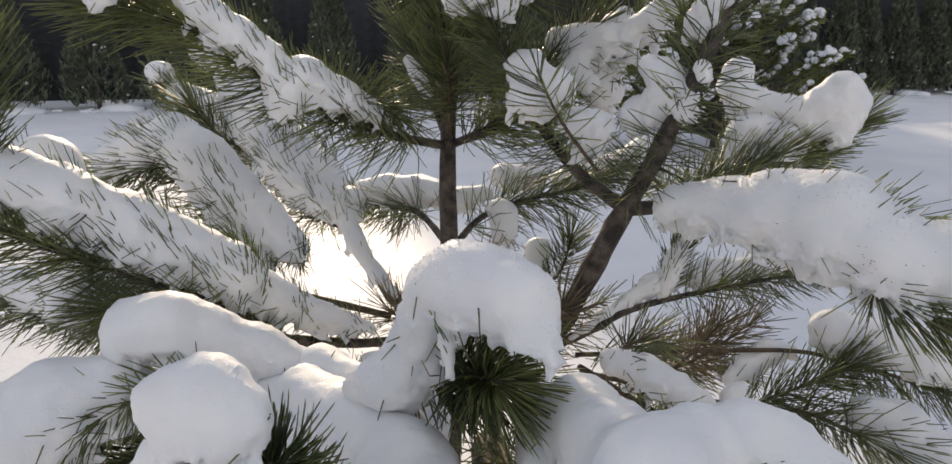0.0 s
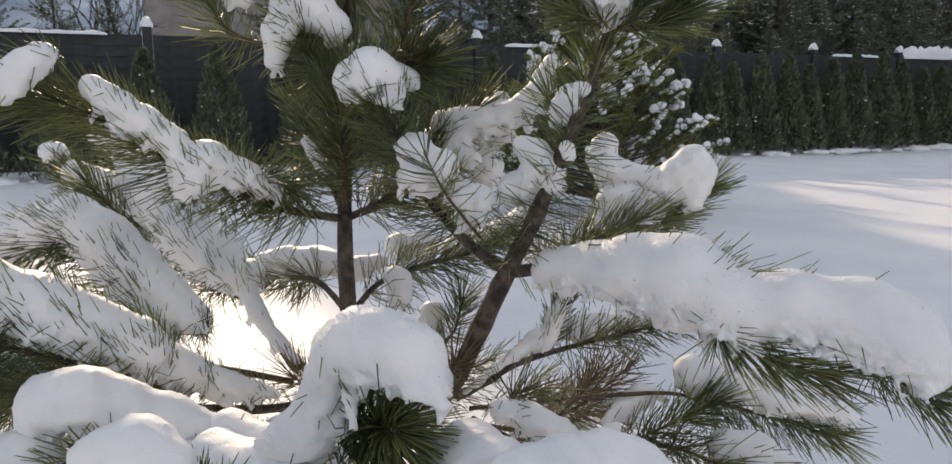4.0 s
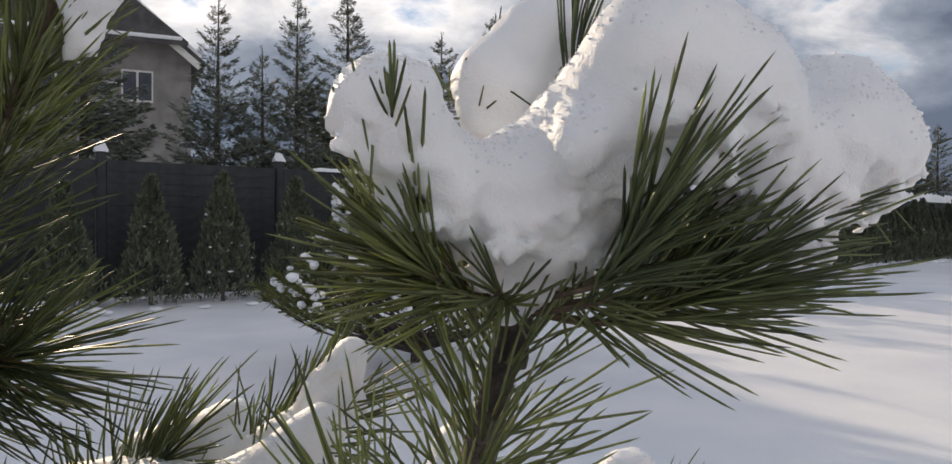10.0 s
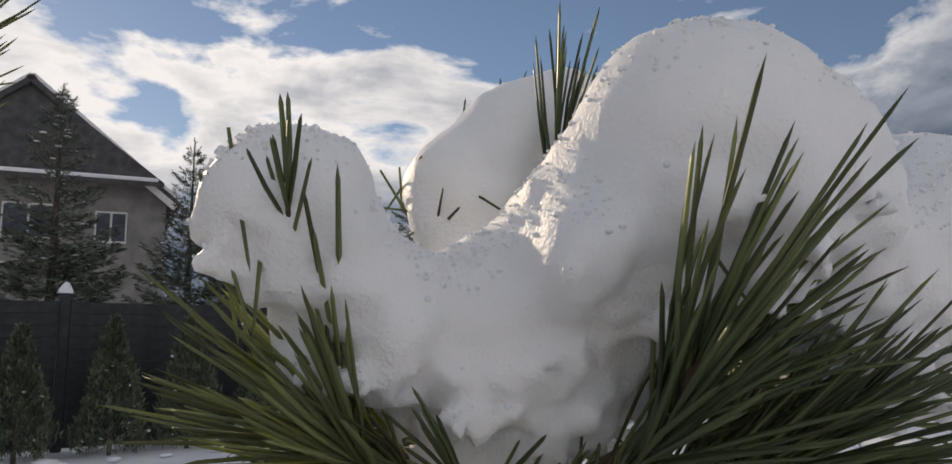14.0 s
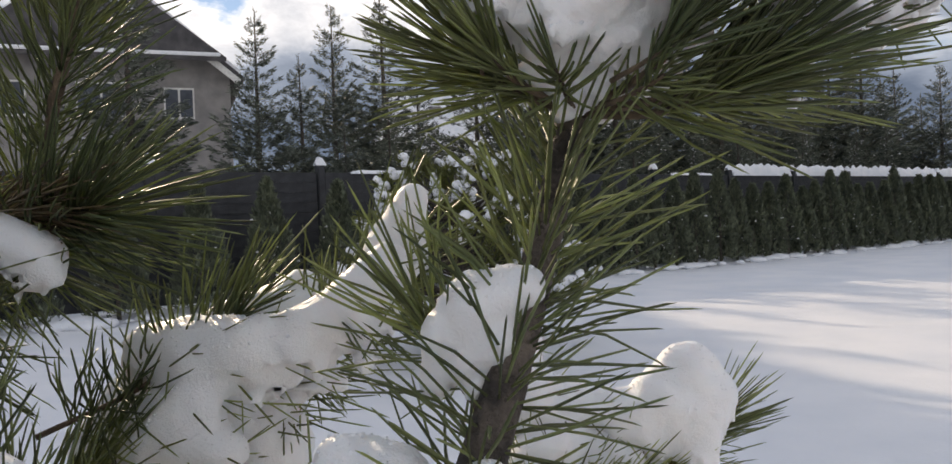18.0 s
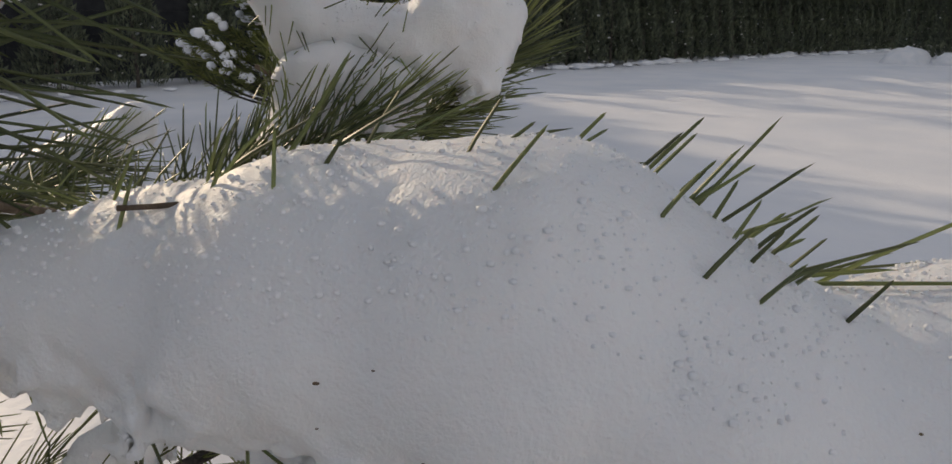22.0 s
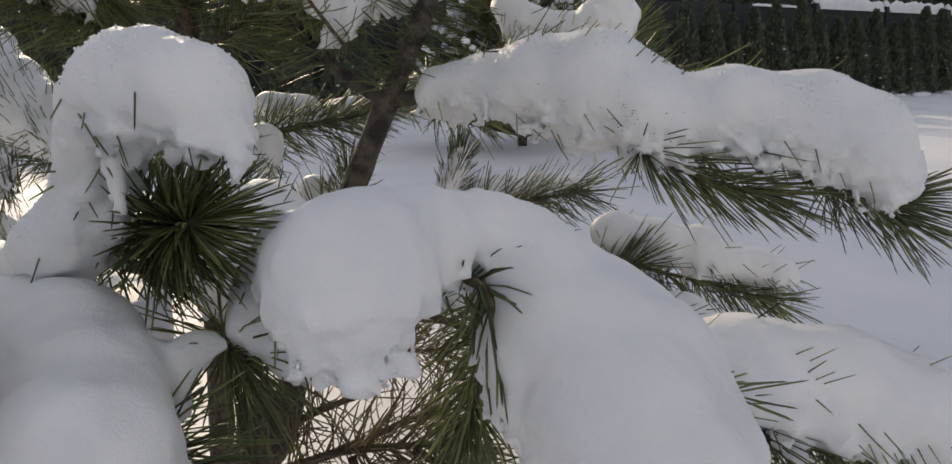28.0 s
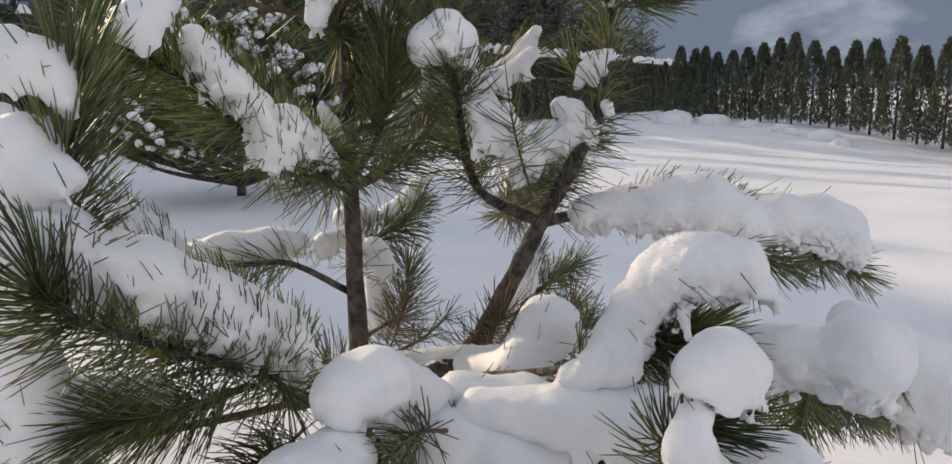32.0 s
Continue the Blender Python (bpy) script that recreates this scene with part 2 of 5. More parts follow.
def surface(field, low, step):
    """The zero surface of a sampled field as vertices and quads."""
    inside = field < 0
    nx, ny, nz = field.shape
    c = np.zeros((nx - 1, ny - 1, nz - 1), int)
    for a in (0, 1):
        for b in (0, 1):
            for d in (0, 1):
                c += inside[a : nx - 1 + a, b : ny - 1 + b, d : nz - 1 + d]
    cells = (c > 0) & (c < 8)
    index = np.full(c.shape, -1)
    where = np.argwhere(cells)
    index[cells] = np.arange(len(where))
    total, count = np.zeros((len(where), 3)), np.zeros(len(where))
    corner = [(a, b, d) for a in (0, 1) for b in (0, 1) for d in (0, 1)]
    for one in corner:
        for axis in range(3):
            if one[axis]:
                continue
            two = list(one)
            two[axis] = 1
            f0, f1 = field[tuple((where + one).T)], field[tuple((where + two).T)]
            cross = (f0 < 0) != (f1 < 0)
            t = np.where(cross, f0 / np.where(cross, f0 - f1, 1), 0)
            place = np.array(one) + t[:, None] * np.eye(3)[axis]
            total += np.where(cross[:, None], place, 0)
            count += cross
    verts = (where + total / count[:, None]) * step + low
    quads = []
    for axis in range(3):
        u, v = (axis + 1) % 3, (axis + 2) % 3
        lo = [slice(1, -1)] * 3
        lo[axis] = slice(0, -1)
        hi = [slice(1, -1)] * 3
        hi[axis] = slice(1, None)
        a, b = inside[tuple(lo)], inside[tuple(hi)]
        edge = np.argwhere(a != b)
        flip = a[a != b]
        base = edge + 1
        base[:, axis] -= 1
        eu, ev = np.eye(3, dtype=int)[u], np.eye(3, dtype=int)[v]
        q = np.stack([index[tuple((base - eu - ev).T)], index[tuple((base - ev).T)], index[tuple(base.T)], index[tuple((base - eu).T)]], 1)
        quads.append(np.where(flip[:, None], q, q[:, ::-1]))
    return verts, np.concatenate(quads)


SNOW_FORMS = {
    "": ("clump of white snow resting on pine needles", "snow"),
    "upper": ("snow pad caught in an upper shoot of the pine", "snow"),
    "side": ("snow lying on a side bough of the trunk", "snow"),
    "flap": ("ragged plate of snow caught among long needles", "snow"),
    "perch": ("snow perched on the tip of a drooping bough", "snow"),
    "low": ("snow clump weighing down a low bough", "snow"),
    "back": ("small snow clump on a bough behind the trunk", "snow"),
    "drift": ("snow sheltered under the lowest boughs", "snow"),
    "comb": ("snow lying along a bough with needle tips combed through it", "snow"),
    "cup": ("wavy white snow clump cupped in the top whorl of shoots", "snow"),
    "arm": ("long thick roll of snow lying along a pine bough", "snow"),
    "cap": ("rounded snow cap drooping over a pine shoot", "snow"),
    "hook": ("hooked heavy lump of snow bending down a bough", "snow"),
    "ball": ("round ball of snow on the tip of a shoot", "snow"),
    "dome": ("broad smooth dome of snow over low boughs", "snow"),
    "slope": ("long sloping sheet of snow over drooping boughs", "snow"),
}
snow_count = 0
snow_load = []


def peeping_needles(verts, quads, cell, form, along):
    """Needle tips of the buried shoots: they lean towards the bough's tip, many along the lower edge, few through the top."""
    rng = np.random.default_rng(4000 + snow_count)
    a, b, c = verts[quads[:, 0]], verts[quads[:, 1]], verts[quads[:, 2]]
    out = np.cross(b - a, c - a)
    out /= np.linalg.norm(out, axis=1)[:, None] + 1e-12
    patchy = np.clip(vnoise(a, 18, snow_count + 300) + 0.35, 0, 1)
    top = {"comb": 3900.0, "slope": 60.0, "cup": 0.0, "arm": 0.0, "cap": 0.0, "hook": 0.0, "ball": 0.0, "dome": 0.0}.get(form, 500.0)
    per_area = np.where(out[:, 2] < 0.0, {"cup": 350.0, "arm": 600.0, "hook": 350.0, "ball": 500.0, "dome": 900.0, "cap": 900.0}.get(form, 3200.0), np.where(out[:, 2] < 0.45, 1.6 * top, top)) * patchy
    pick = rng.random(len(quads)) < per_area * cell * cell
    spot, out, tip = a[pick], out[pick], along[quads[:, 0]][pick]
    n = len(spot)
    if not n:
        return
    hang = np.where(out[:, 2:] < 0.0, -0.42, 0.42) * np.array([0, 0, 1.0])
    way = tip * 0.55 + out * 0.42 + hang + rng.normal(0, 0.09, (n, 3))
    way /= np.linalg.norm(way, axis=1)[:, None]
    v, f = needle_blades(spot - way * 0.03, way, rng.uniform(0.045, 0.066, n), np.full(n, 0.00085) * rng.uniform(0.85, 1.2, n), rng.normal(-0.04, 0.06, n), rng)
    child("needles", v, f, NEEDLE, pine, kind="stuff")


def crumbs(verts, quads):
    """Dark bud scales and needle crumbs that lie on the face of the snow roll."""
    rng = np.random.default_rng(61)
    a, b, c = verts[quads[:, 0]], verts[quads[:, 1]], verts[quads[:, 2]]
    out = np.cross(b - a, c - a)
    out /= np.linalg.norm(out, axis=1)[:, None] + 1e-12
    spots = []
    for centre, reach, count in (((0.574, -0.41, 0.574), 0.025, 30), ((0.53, -0.36, 0.57), 0.06, 14), ((0.62, -0.44, 0.56), 0.07, 12)):
        near = np.where((np.linalg.norm(a - np.array(centre), axis=1) < reach) & (out[:, 1] < -0.1))[0]
        if len(near):
            spots.append(a[rng.choice(near, count)])
    spots = np.concatenate(spots)
    v, f = snow_dabs(spots, rng.uniform(0.0003, 0.001, len(spots)), rng, 0.5)
    ob = new("bud_scales", mesh_of("bud_scales", v, f, TWIG))
    tagged(ob, "dark bud scales and crumbs scattered on the snow", "debris", kind="stuff")


def crest_needles(verts, quads):
    """Single needle tips that stand out of the crest of the snow roll, crowded in its dip."""
    rng = np.random.default_rng(88)
    a, b, c = verts[quads[:, 0]], verts[quads[:, 1]], verts[quads[:, 2]]
    out = np.cross(b - a, c - a)
    out /= np.linalg.norm(out, axis=1)[:, None] + 1e-12
    spots, ways = [], []
    for low, high, count, lean in ((0.40, 0.5, 9, 0.12), (0.5, 0.59, 9, 0.5), (0.592, 0.625, 17, 0.75), (0.625, 0.665, 12, 1.1), (0.72, 0.86, 4, 1.0)):
        near = np.where((a[:, 0] > low) & (a[:, 0] < high) & (out[:, 2] > 0.78) & (out[:, 1] < 0.5))[0]
        spots.append(a[rng.choice(near, count)])
        ways.append(np.array([(lean, -0.3 * lean, 0.9)]) + rng.normal(0, 0.13, (count, 3)))
    spots, ways = np.concatenate(spots), np.concatenate(ways)
    ways /= np.linalg.norm(ways, axis=1)[:, None]
    n = len(spots)
    v, f = needle_blades(spots - ways * 0.012, ways, rng.uniform(0.022, 0.04, n), np.full(n, 0.0009), rng.normal(-0.03, 0.04, n), rng)
    child("needles", v, f, NEEDLE, pine, kind="stuff")


def grains(verts, quads, cell, form):
    """Coarse crystals and crumbs that stand out of the skin of the snow."""
    rng = np.random.default_rng(7000 + snow_count)
    a, b, c = verts[quads[:, 0]], verts[quads[:, 1]], verts[quads[:, 2]]
    out = np.cross(b - a, c - a)
    out /= np.linalg.norm(out, axis=1)[:, None] + 1e-12
    patchy = np.clip(vnoise(a, 30, snow_count + 400) + 0.55, 0.1, 1)
    pick = rng.random(len(quads)) < np.where(out[:, 2] > 0.35, 90000.0, 0.0) * patchy * cell * cell * {"cup": 1.0, "arm": 0.45}.get(form, 0.5)
    size = 0.0004 + 0.0011 * rng.random(pick.sum()) ** 3
    v, f = snow_dabs(a[pick] + out[pick] * (size * 0.3)[:, None], size, rng, 0.8, 1)
    ob = new("snow_grains", mesh_of("snow_grains", v, f, FAR_SNOW))
    tagged(ob, "coarse snow crystals on the skin of the snow", "snow", kind="stuff")


def snow_mass(name, balls, cell=0.006, form="", blend=0.014, rough=1.0):
    """Snow heaped along chains of rounded lumps (None parts the chains), with an uneven skin and a ragged lower edge."""
    global snow_count
    snow_count += 1
    chains, run = [], []
    for q in balls + [None]:
        if q is None:
            if run:
                chains.append(run)
            run = []
        else:
            run.append(q)
    solid = np.array([q for q in balls if q])
    margin = 0.03
    low = (solid[:, :3] - solid[:, 3:]).min(0) - margin
    high = (solid[:, :3] + solid[:, 3:]).max(0) + margin
    shape = np.ceil((high - low) / cell).astype(int) + 1
    grid = np.stack(np.meshgrid(*[np.arange(s) for s in shape], indexing="ij"), -1).reshape(-1, 3) * cell + low
    best, under = np.full(len(grid), 9.0), np.zeros(len(grid))
    least, segment, heading = np.full(len(grid), 9.0), np.zeros(len(grid), int), []
    for chain in chains:
        pairs = list(zip(chain, chain[1:])) or [(chain[0], chain[0])]
        for a, b in pairs:
            pa, pb = np.array(a[:3]), np.array(b[:3])
            ab = pb - pa
            t = np.clip(((grid - pa) @ ab) / max(ab @ ab, 1e-9), 0, 1)
            near = pa + t[:, None] * ab
            radius = a[3] + t * (b[3] - a[3])
            d = np.linalg.norm(grid - near, axis=1) - radius
            away = pa + pb - 2 * np.array((0.1, -0.05, pa[2] - 0.1))
            if form != "comb":
                steps = np.linspace(0, 1, 2 + int(np.linalg.norm(ab) / 0.012))[:, None]
                snow_load.append(np.hstack([pa + steps * ab, a[3] + steps * (b[3] - a[3])]))
            heading.append(ab / max(np.linalg.norm(ab), 1e-6) * (1 if ab @ away >= 0 else -1))
            closer = d < least
            least[closer], segment[closer] = d[closer], len(heading) - 1
            lower = np.clip((near[:, 2] - grid[:, 2]) / radius + 0.2, 0, 1.15)
            h = np.clip(0.5 + 0.5 * (best - d) / blend, 0, 1)
            best = best + (d - best) * h - blend * h * (1 - h)
            under = under + (lower - under) * h
    close = np.abs(best) < 0.035
    p = grid[close]
    lumps = 0.007 * vnoise(p, 9, snow_count + 20) + rough * (0.0055 * vnoise(p, 20, snow_count) + 0.0024 * vnoise(p, 55, snow_count + 50)) + max(0.0, rough - 1) * 0.006 * vnoise(p, 95, snow_count + 70)
    ragged = under[close] ** 1.5 * (0.016 * vnoise(p, 60, snow_count + 90) + 0.010 * vnoise(p, 140, snow_count + 130) + 0.004 * vnoise(p, 300, snow_count + 160) + 0.004)
    best[close] += min(1.0, np.median(solid[:, 3]) / 0.028) * (lumps + ragged) + (0.2 + 0.8 * min(1.0, rough)) * (0.0017 * vnoise(p, 130, snow_count + 200) + 0.0014 * vnoise(p, 260, snow_count + 230))
    verts, quads = surface(best.reshape(shape), low, cell)
    heading = np.array(heading)
    if form == "arm":
        crumbs(verts, quads)
        crest_needles(verts, quads)
    if form in ("cup", "arm", "flap", "perch", "cap"):
        grains(verts, quads, cell, form)
    label, category = SNOW_FORMS[form]
    at = np.clip(np.rint((verts - low) / cell).astype(int), 0, shape - 1)
    peeping_needles(verts, quads, cell, form, heading[segment[np.ravel_multi_index(tuple(at.T), shape)]])
    tag = np.arange(len(verts))
    while True:
        least = tag[quads].min(1)
        after = tag.copy()
        np.minimum.at(after, quads.ravel(), np.repeat(least, 4))
        after = after[after]
        if (after == tag).all():
            break
        tag = after
    for k in np.unique(tag):
        mine = tag == k
        if mine.sum() < 60:
            continue
        renum = np.cumsum(mine) - 1
        ob = new(name, mesh_of(name, verts[mine], renum[quads[mine[quads[:, 0]]]], SNOW))
        tagged(ob, label, category, "snow on the pine")


def tube(points, radii, sides=9, wobble=0.0, seed=0):
    """A round limb along a smooth line through the points."""
    rng = np.random.default_rng(seed)
    pts = np.array(points, float)
    line = spline(pts, max(8, 6 * (len(pts) - 1)))
    rad = np.interp(np.linspace(0, 1, len(line)), np.linspace(0, 1, len(radii)), radii)
    tang = np.gradient(line, axis=0)
    tang /= np.linalg.norm(tang, axis=1)[:, None] + 1e-9
    side = np.cross(tang, (0.31, 0.9, 0.29))
    side /= np.linalg.norm(side, axis=1)[:, None]
    other = np.cross(tang, side)
    ang = np.arange(sides) * 2 * np.pi / sides
    ring = rad[:, None] * (1 + wobble * rng.standard_normal((len(line), sides)))
    v = line[:, None] + ring[..., None] * (np.cos(ang)[None, :, None] * side[:, None] + np.sin(ang)[None, :, None] * other[:, None])
    verts = v.reshape(-1, 3)
    faces = []
    for i in range(len(line) - 1):
        for j in range(sides):
            k = (j + 1) % sides
            faces.append((i * sides + j, i * sides + k, (i + 1) * sides + k, (i + 1) * sides + j))
    faces.append(tuple(range(sides))[::-1])
    faces.append(tuple((len(line) - 1) * sides + j for j in range(sides)))
    return verts, faces


def spline(pts, n):
    """A Catmull-Rom line of n points through the given ones."""
    p = np.concatenate([[2 * pts[0] - pts[1]], pts, [2 * pts[-1] - pts[-2]]])
    s = np.linspace(0, len(pts) - 1 - 1e-6, n)
    i = s.astype(int)
    t = (s - i)[:, None]
    a, b, c, d = p[i], p[i + 1], p[i + 2], p[i + 3]
    return 0.5 * (2 * b + (c - a) * t + (2 * a - 5 * b + 4 * c - d) * t**2 + (3 * b - a - 3 * c + d) * t**3)


def needle_blades(base, way, length, width, sag, rng, curl=None):
    """Curved three-sided needles of even width with short blunt tips; curl: the way each one bends towards its end."""
    n = len(base)
    way = way / np.linalg.norm(way, axis=1)[:, None]
    side = np.cross(way, rng.standard_normal((n, 3)))
    side /= np.linalg.norm(side, axis=1)[:, None] + 1e-9
    other = np.cross(way, side)
    bend = rng.normal(0, 0.07, (n, 1)) * side + np.array([0, 0, 1]) * sag[:, None]
    if curl is not None:
        bend = bend + curl
    rings = []
    for s, w in ((0.0, 0.8), (0.5, 1.0), (0.93, 0.72)):
        c = base + way * (length * s)[:, None] + bend * (length * s * s)[:, None]
        for k in range(3):
            a = k * 2 * np.pi / 3
            rings.append(c + (np.cos(a) * side + np.sin(a) * other) * (width * w)[:, None])
    tip = base + way * length[:, None] + bend * length[:, None]
    v = np.stack(rings + [tip], 1).reshape(-1, 3)
    f = []
    for r in (0, 3):
        for k in range(3):
            j = (k + 1) % 3
            f += [(r + k, r + j, r + 3 + j), (r + k, r + 3 + j, r + 3 + k)]
    f += [(6 + k, 6 + (k + 1) % 3, 9) for k in range(3)]
    f = np.array(f)
    faces = (np.arange(n)[:, None, None] * 10 + f[None]).reshape(-1, 3)
    return v, faces


# ---- ground ----
def ground_z(x, y):
    """The lawn lies level round the pine and falls a little towards its right-hand border."""
    right = np.clip((np.asarray(x, float) - 5.0) / 9.0, 0, 1)
    front = np.clip((10.5 - np.asarray(y, float)) / 5.5, 0, 1)
    return -0.02 - 0.42 * right * right * (3 - 2 * right) * front * front * (3 - 2 * front)


def ground_sheet():
    def axis(far):
        a = np.concatenate([np.arange(0, 6, 0.12), np.arange(6, 30, 0.6), np.geomspace(30, far, 26)])
        return np.concatenate([-a[:0:-1], a])
    xs, ys = axis(900.0), axis(900.0) + 3
    gx, gy = np.meshgrid(xs, ys, indexing="ij")
    p = np.stack([gx.ravel(), gy.ravel(), np.zeros(gx.size)], 1)
    fade = np.clip(1 - np.hypot(gx.ravel(), gy.ravel()) / 60, 0, 1)
    z = (0.05 * vnoise(p, 0.35, 3) + 0.02 * vnoise(p, 1.1, 4) + 0.008 * vnoise(p, 3.5, 5)) * fade
    z += ground_z(p[:, 0], p[:, 1])
    p[:, 2] = z
    nx, ny = gx.shape
    i = np.arange(nx * ny).reshape(nx, ny)
    f = np.stack([i[:-1, :-1], i[1:, :-1], i[1:, 1:], i[:-1, 1:]], -1).reshape(-1, 4)
    ob = new("ground", mesh_of("ground", p, f, GROUND_SNOW))
    tagged(ob, "smooth untrodden snow covering the lawn", "ground", kind="structure")


ground_sheet()


# ---- fence with its snow ----
def fence_line(x):
    return 11.6 + 0.476 * x


def fence():
    root = tagged(new("fence"), "dark board fence along the garden behind the hedge", "fence")
    turn = math.atan(0.476)
    c, s = math.cos(turn), math.sin(turn)
    panel = box((2.36, 0.05, 0.152), bevel=0.006)
    me = bpy.data.meshes.new("slat")
    panel.to_mesh(me)
    panel.free()
    me.materials.append(FENCE)
    post = box((0.12, 0.12, 2.0), (0, 0, 1.0), bevel=0.012)
    pme = bpy.data.meshes.new("post")
    post.to_mesh(pme)
    post.free()
    pme.materials.append(FENCE)
    for k in range(-7, 13):
        at = Vector((c * k * 2.5, 11.6 + s * k * 2.5, 0))
        ob = new("post", pme)
        ob.parent, ob.matrix_local = root, Matrix.Translation(at) @ Matrix.Rotation(turn, 4, "Z")
        mid = at + Vector((c, s, 0)) * 1.25
        for r in range(12):
            ob = new("slat", me)
            ob.parent = root
            ob.matrix_local = Matrix.Translation(mid + Vector((0, 0, 0.12 + 0.153 * r))) @ Matrix.Rotation(turn, 4, "Z")
        if k >= 4:
            rail_snow(mid, turn, 2.3, 1.875, k, 0.23)
        elif k % 3 == 0:
            rail_snow(mid, turn, 1.5, 1.875, k, 0.04)
        rail_snow(at, turn, 0.17, 2.0, k + 40, 0.11)


def rail_snow(at, turn, long, z, seed, thick=0.07):
    """A narrow ridge of snow lying on the top of the fence."""
    rng = np.random.default_rng(seed + 100)
    n = max(5, int(long / 0.09))
    xs = np.linspace(-long / 2, long / 2, n)
    v, f = [], []
    for x in xs:
        end = min(1, (long / 2 - abs(x)) / 0.06 + 0.25)
        h = thick * (0.8 + 0.5 * rng.random()) * end
        w = 0.075 * (0.9 + 0.25 * rng.random()) * (0.6 + 0.4 * end)
        for k in range(9):
            a = math.pi * k / 8
            v.append((x, -w * math.cos(a), z + h * math.sin(a) - (0.015 if k in (0, 8) else 0)))
    for i in range(n - 1):
        for k in range(8):
            f.append((i * 9 + k, i * 9 + k + 1, i * 9 + k + 10, i * 9 + k + 9))
    f.append(tuple(range(9)))
    f.append(tuple((n - 1) * 9 + k for k in range(9))[::-1])
    ob = new("snow_ridge", mesh_of("snow_ridge", v, f, FAR_SNOW))
    ob.matrix_world = Matrix.Translation(at) @ Matrix.Rotation(turn, 4, "Z")
    tagged(ob, "thin ridge of snow on the top of the fence", "snow", "snow on the fence")


fence()


# ---- hedges, spruces and other plants ----
def leaf_cloud(points, ways, size, rng, flat=0.35):
    """Small pointed leaf sprays at points, as verts and triangles."""
    n = len(points)
    w = ways / (np.linalg.norm(ways, axis=1)[:, None] + 1e-9)
    side = np.cross(w, rng.standard_normal((n, 3)))
    side /= np.linalg.norm(side, axis=1)[:, None] + 1e-9
    s = (size * rng.uniform(0.6, 1.3, n))[:, None]
    v = np.stack([points - side * s * flat, points + w * s * 0.55 + np.array([0, 0, 0.1]) * s, points + side * s * flat, points + w * s * 1.25], 1).reshape(-1, 3)
    k = np.arange(n)[:, None] * 4
    return v, np.concatenate([k + [0, 1, 3], k + [1, 2, 3]])


def snow_dabs(points, radii, rng, squash=0.6, fine=2):
    """Small rounded dabs of snow, each an uneven flattened ball."""
    ico = bmesh.new()
    bmesh.ops.create_icosphere(ico, subdivisions=fine, radius=1.0)
    bv = np.array([q.co for q in ico.verts])
    bf = np.array([[q.index for q in t.verts] for t in ico.faces])
    ico.free()
    n = len(points)
    s = rng.uniform(0.88, 1.12, (n, len(bv), 1)) * rng.uniform(0.8, 1.25, (n, 1, 3)) * np.asarray(radii)[:, None, None]
    v = points[:, None] + bv[None] * s * np.array([1, 1, squash])
    f = (np.arange(n)[:, None, None] * len(bv) + bf[None]).reshape(-1, 3)
    return v.reshape(-1, 3), f


def child(name, verts, faces, mat, parent, label="", kind="", smooth=True):
    ob = new(name, mesh_of(name, verts, faces, mat, smooth))
    ob.parent = parent
    return tagged(ob, label, kind=kind)


def thuja(seed, height, wide, taper=0.42):
    rng = np.random.default_rng(seed)
    root = tagged(new("thuja"), "dark green columnar thuja with specks of snow", "hedge tree", "thuja hedge")
    v, f = tube([(0, 0, -0.05), (0.01, 0, height * 0.5), (0, 0, height * 0.9)], [0.03, 0.02, 0.006], 7)
    child("trunk", v, f, BARK, root)
    n = 3600
    h = rng.random(n) ** 0.85
    prof = wide * np.minimum(1, (h + 0.12) / 0.22) ** 0.5 * (1 - h) ** taper
    a = rng.random(n) * 2 * np.pi
    lob = 1 + 0.16 * np.sin(3 * a + 9 * h + seed) + 0.1 * np.sin(7 * a - 14 * h)
    rad = prof * lob * rng.uniform(0.72, 1.03, n)
    p = np.stack([rad * np.cos(a), rad * np.sin(a), 0.03 + h * height * 0.97], 1)
    w = np.stack([np.cos(a) * 0.55, np.sin(a) * 0.55, np.full(n, 1.0)], 1) + rng.normal(0, 0.25, (n, 3))
    v, f = leaf_cloud(p, w, np.full(n, 0.075), rng, 0.42)
    child("crown", v, f, HEDGE, root, kind="stuff")
    m = 34
    i = rng.choice(n, m, replace=False)
    i = i[np.argsort(h[i])]
    low = rng.random(m) < (1.1 - h[i])
    v, f = snow_dabs(p[i][low] * np.array([1.02, 1.02, 1]), rng.uniform(0.012, 0.034, low.sum()), rng, 0.6, 1)
    child("snow_specks", v, f, FAR_SNOW, root, "small dabs of snow", kind="stuff")
    return root


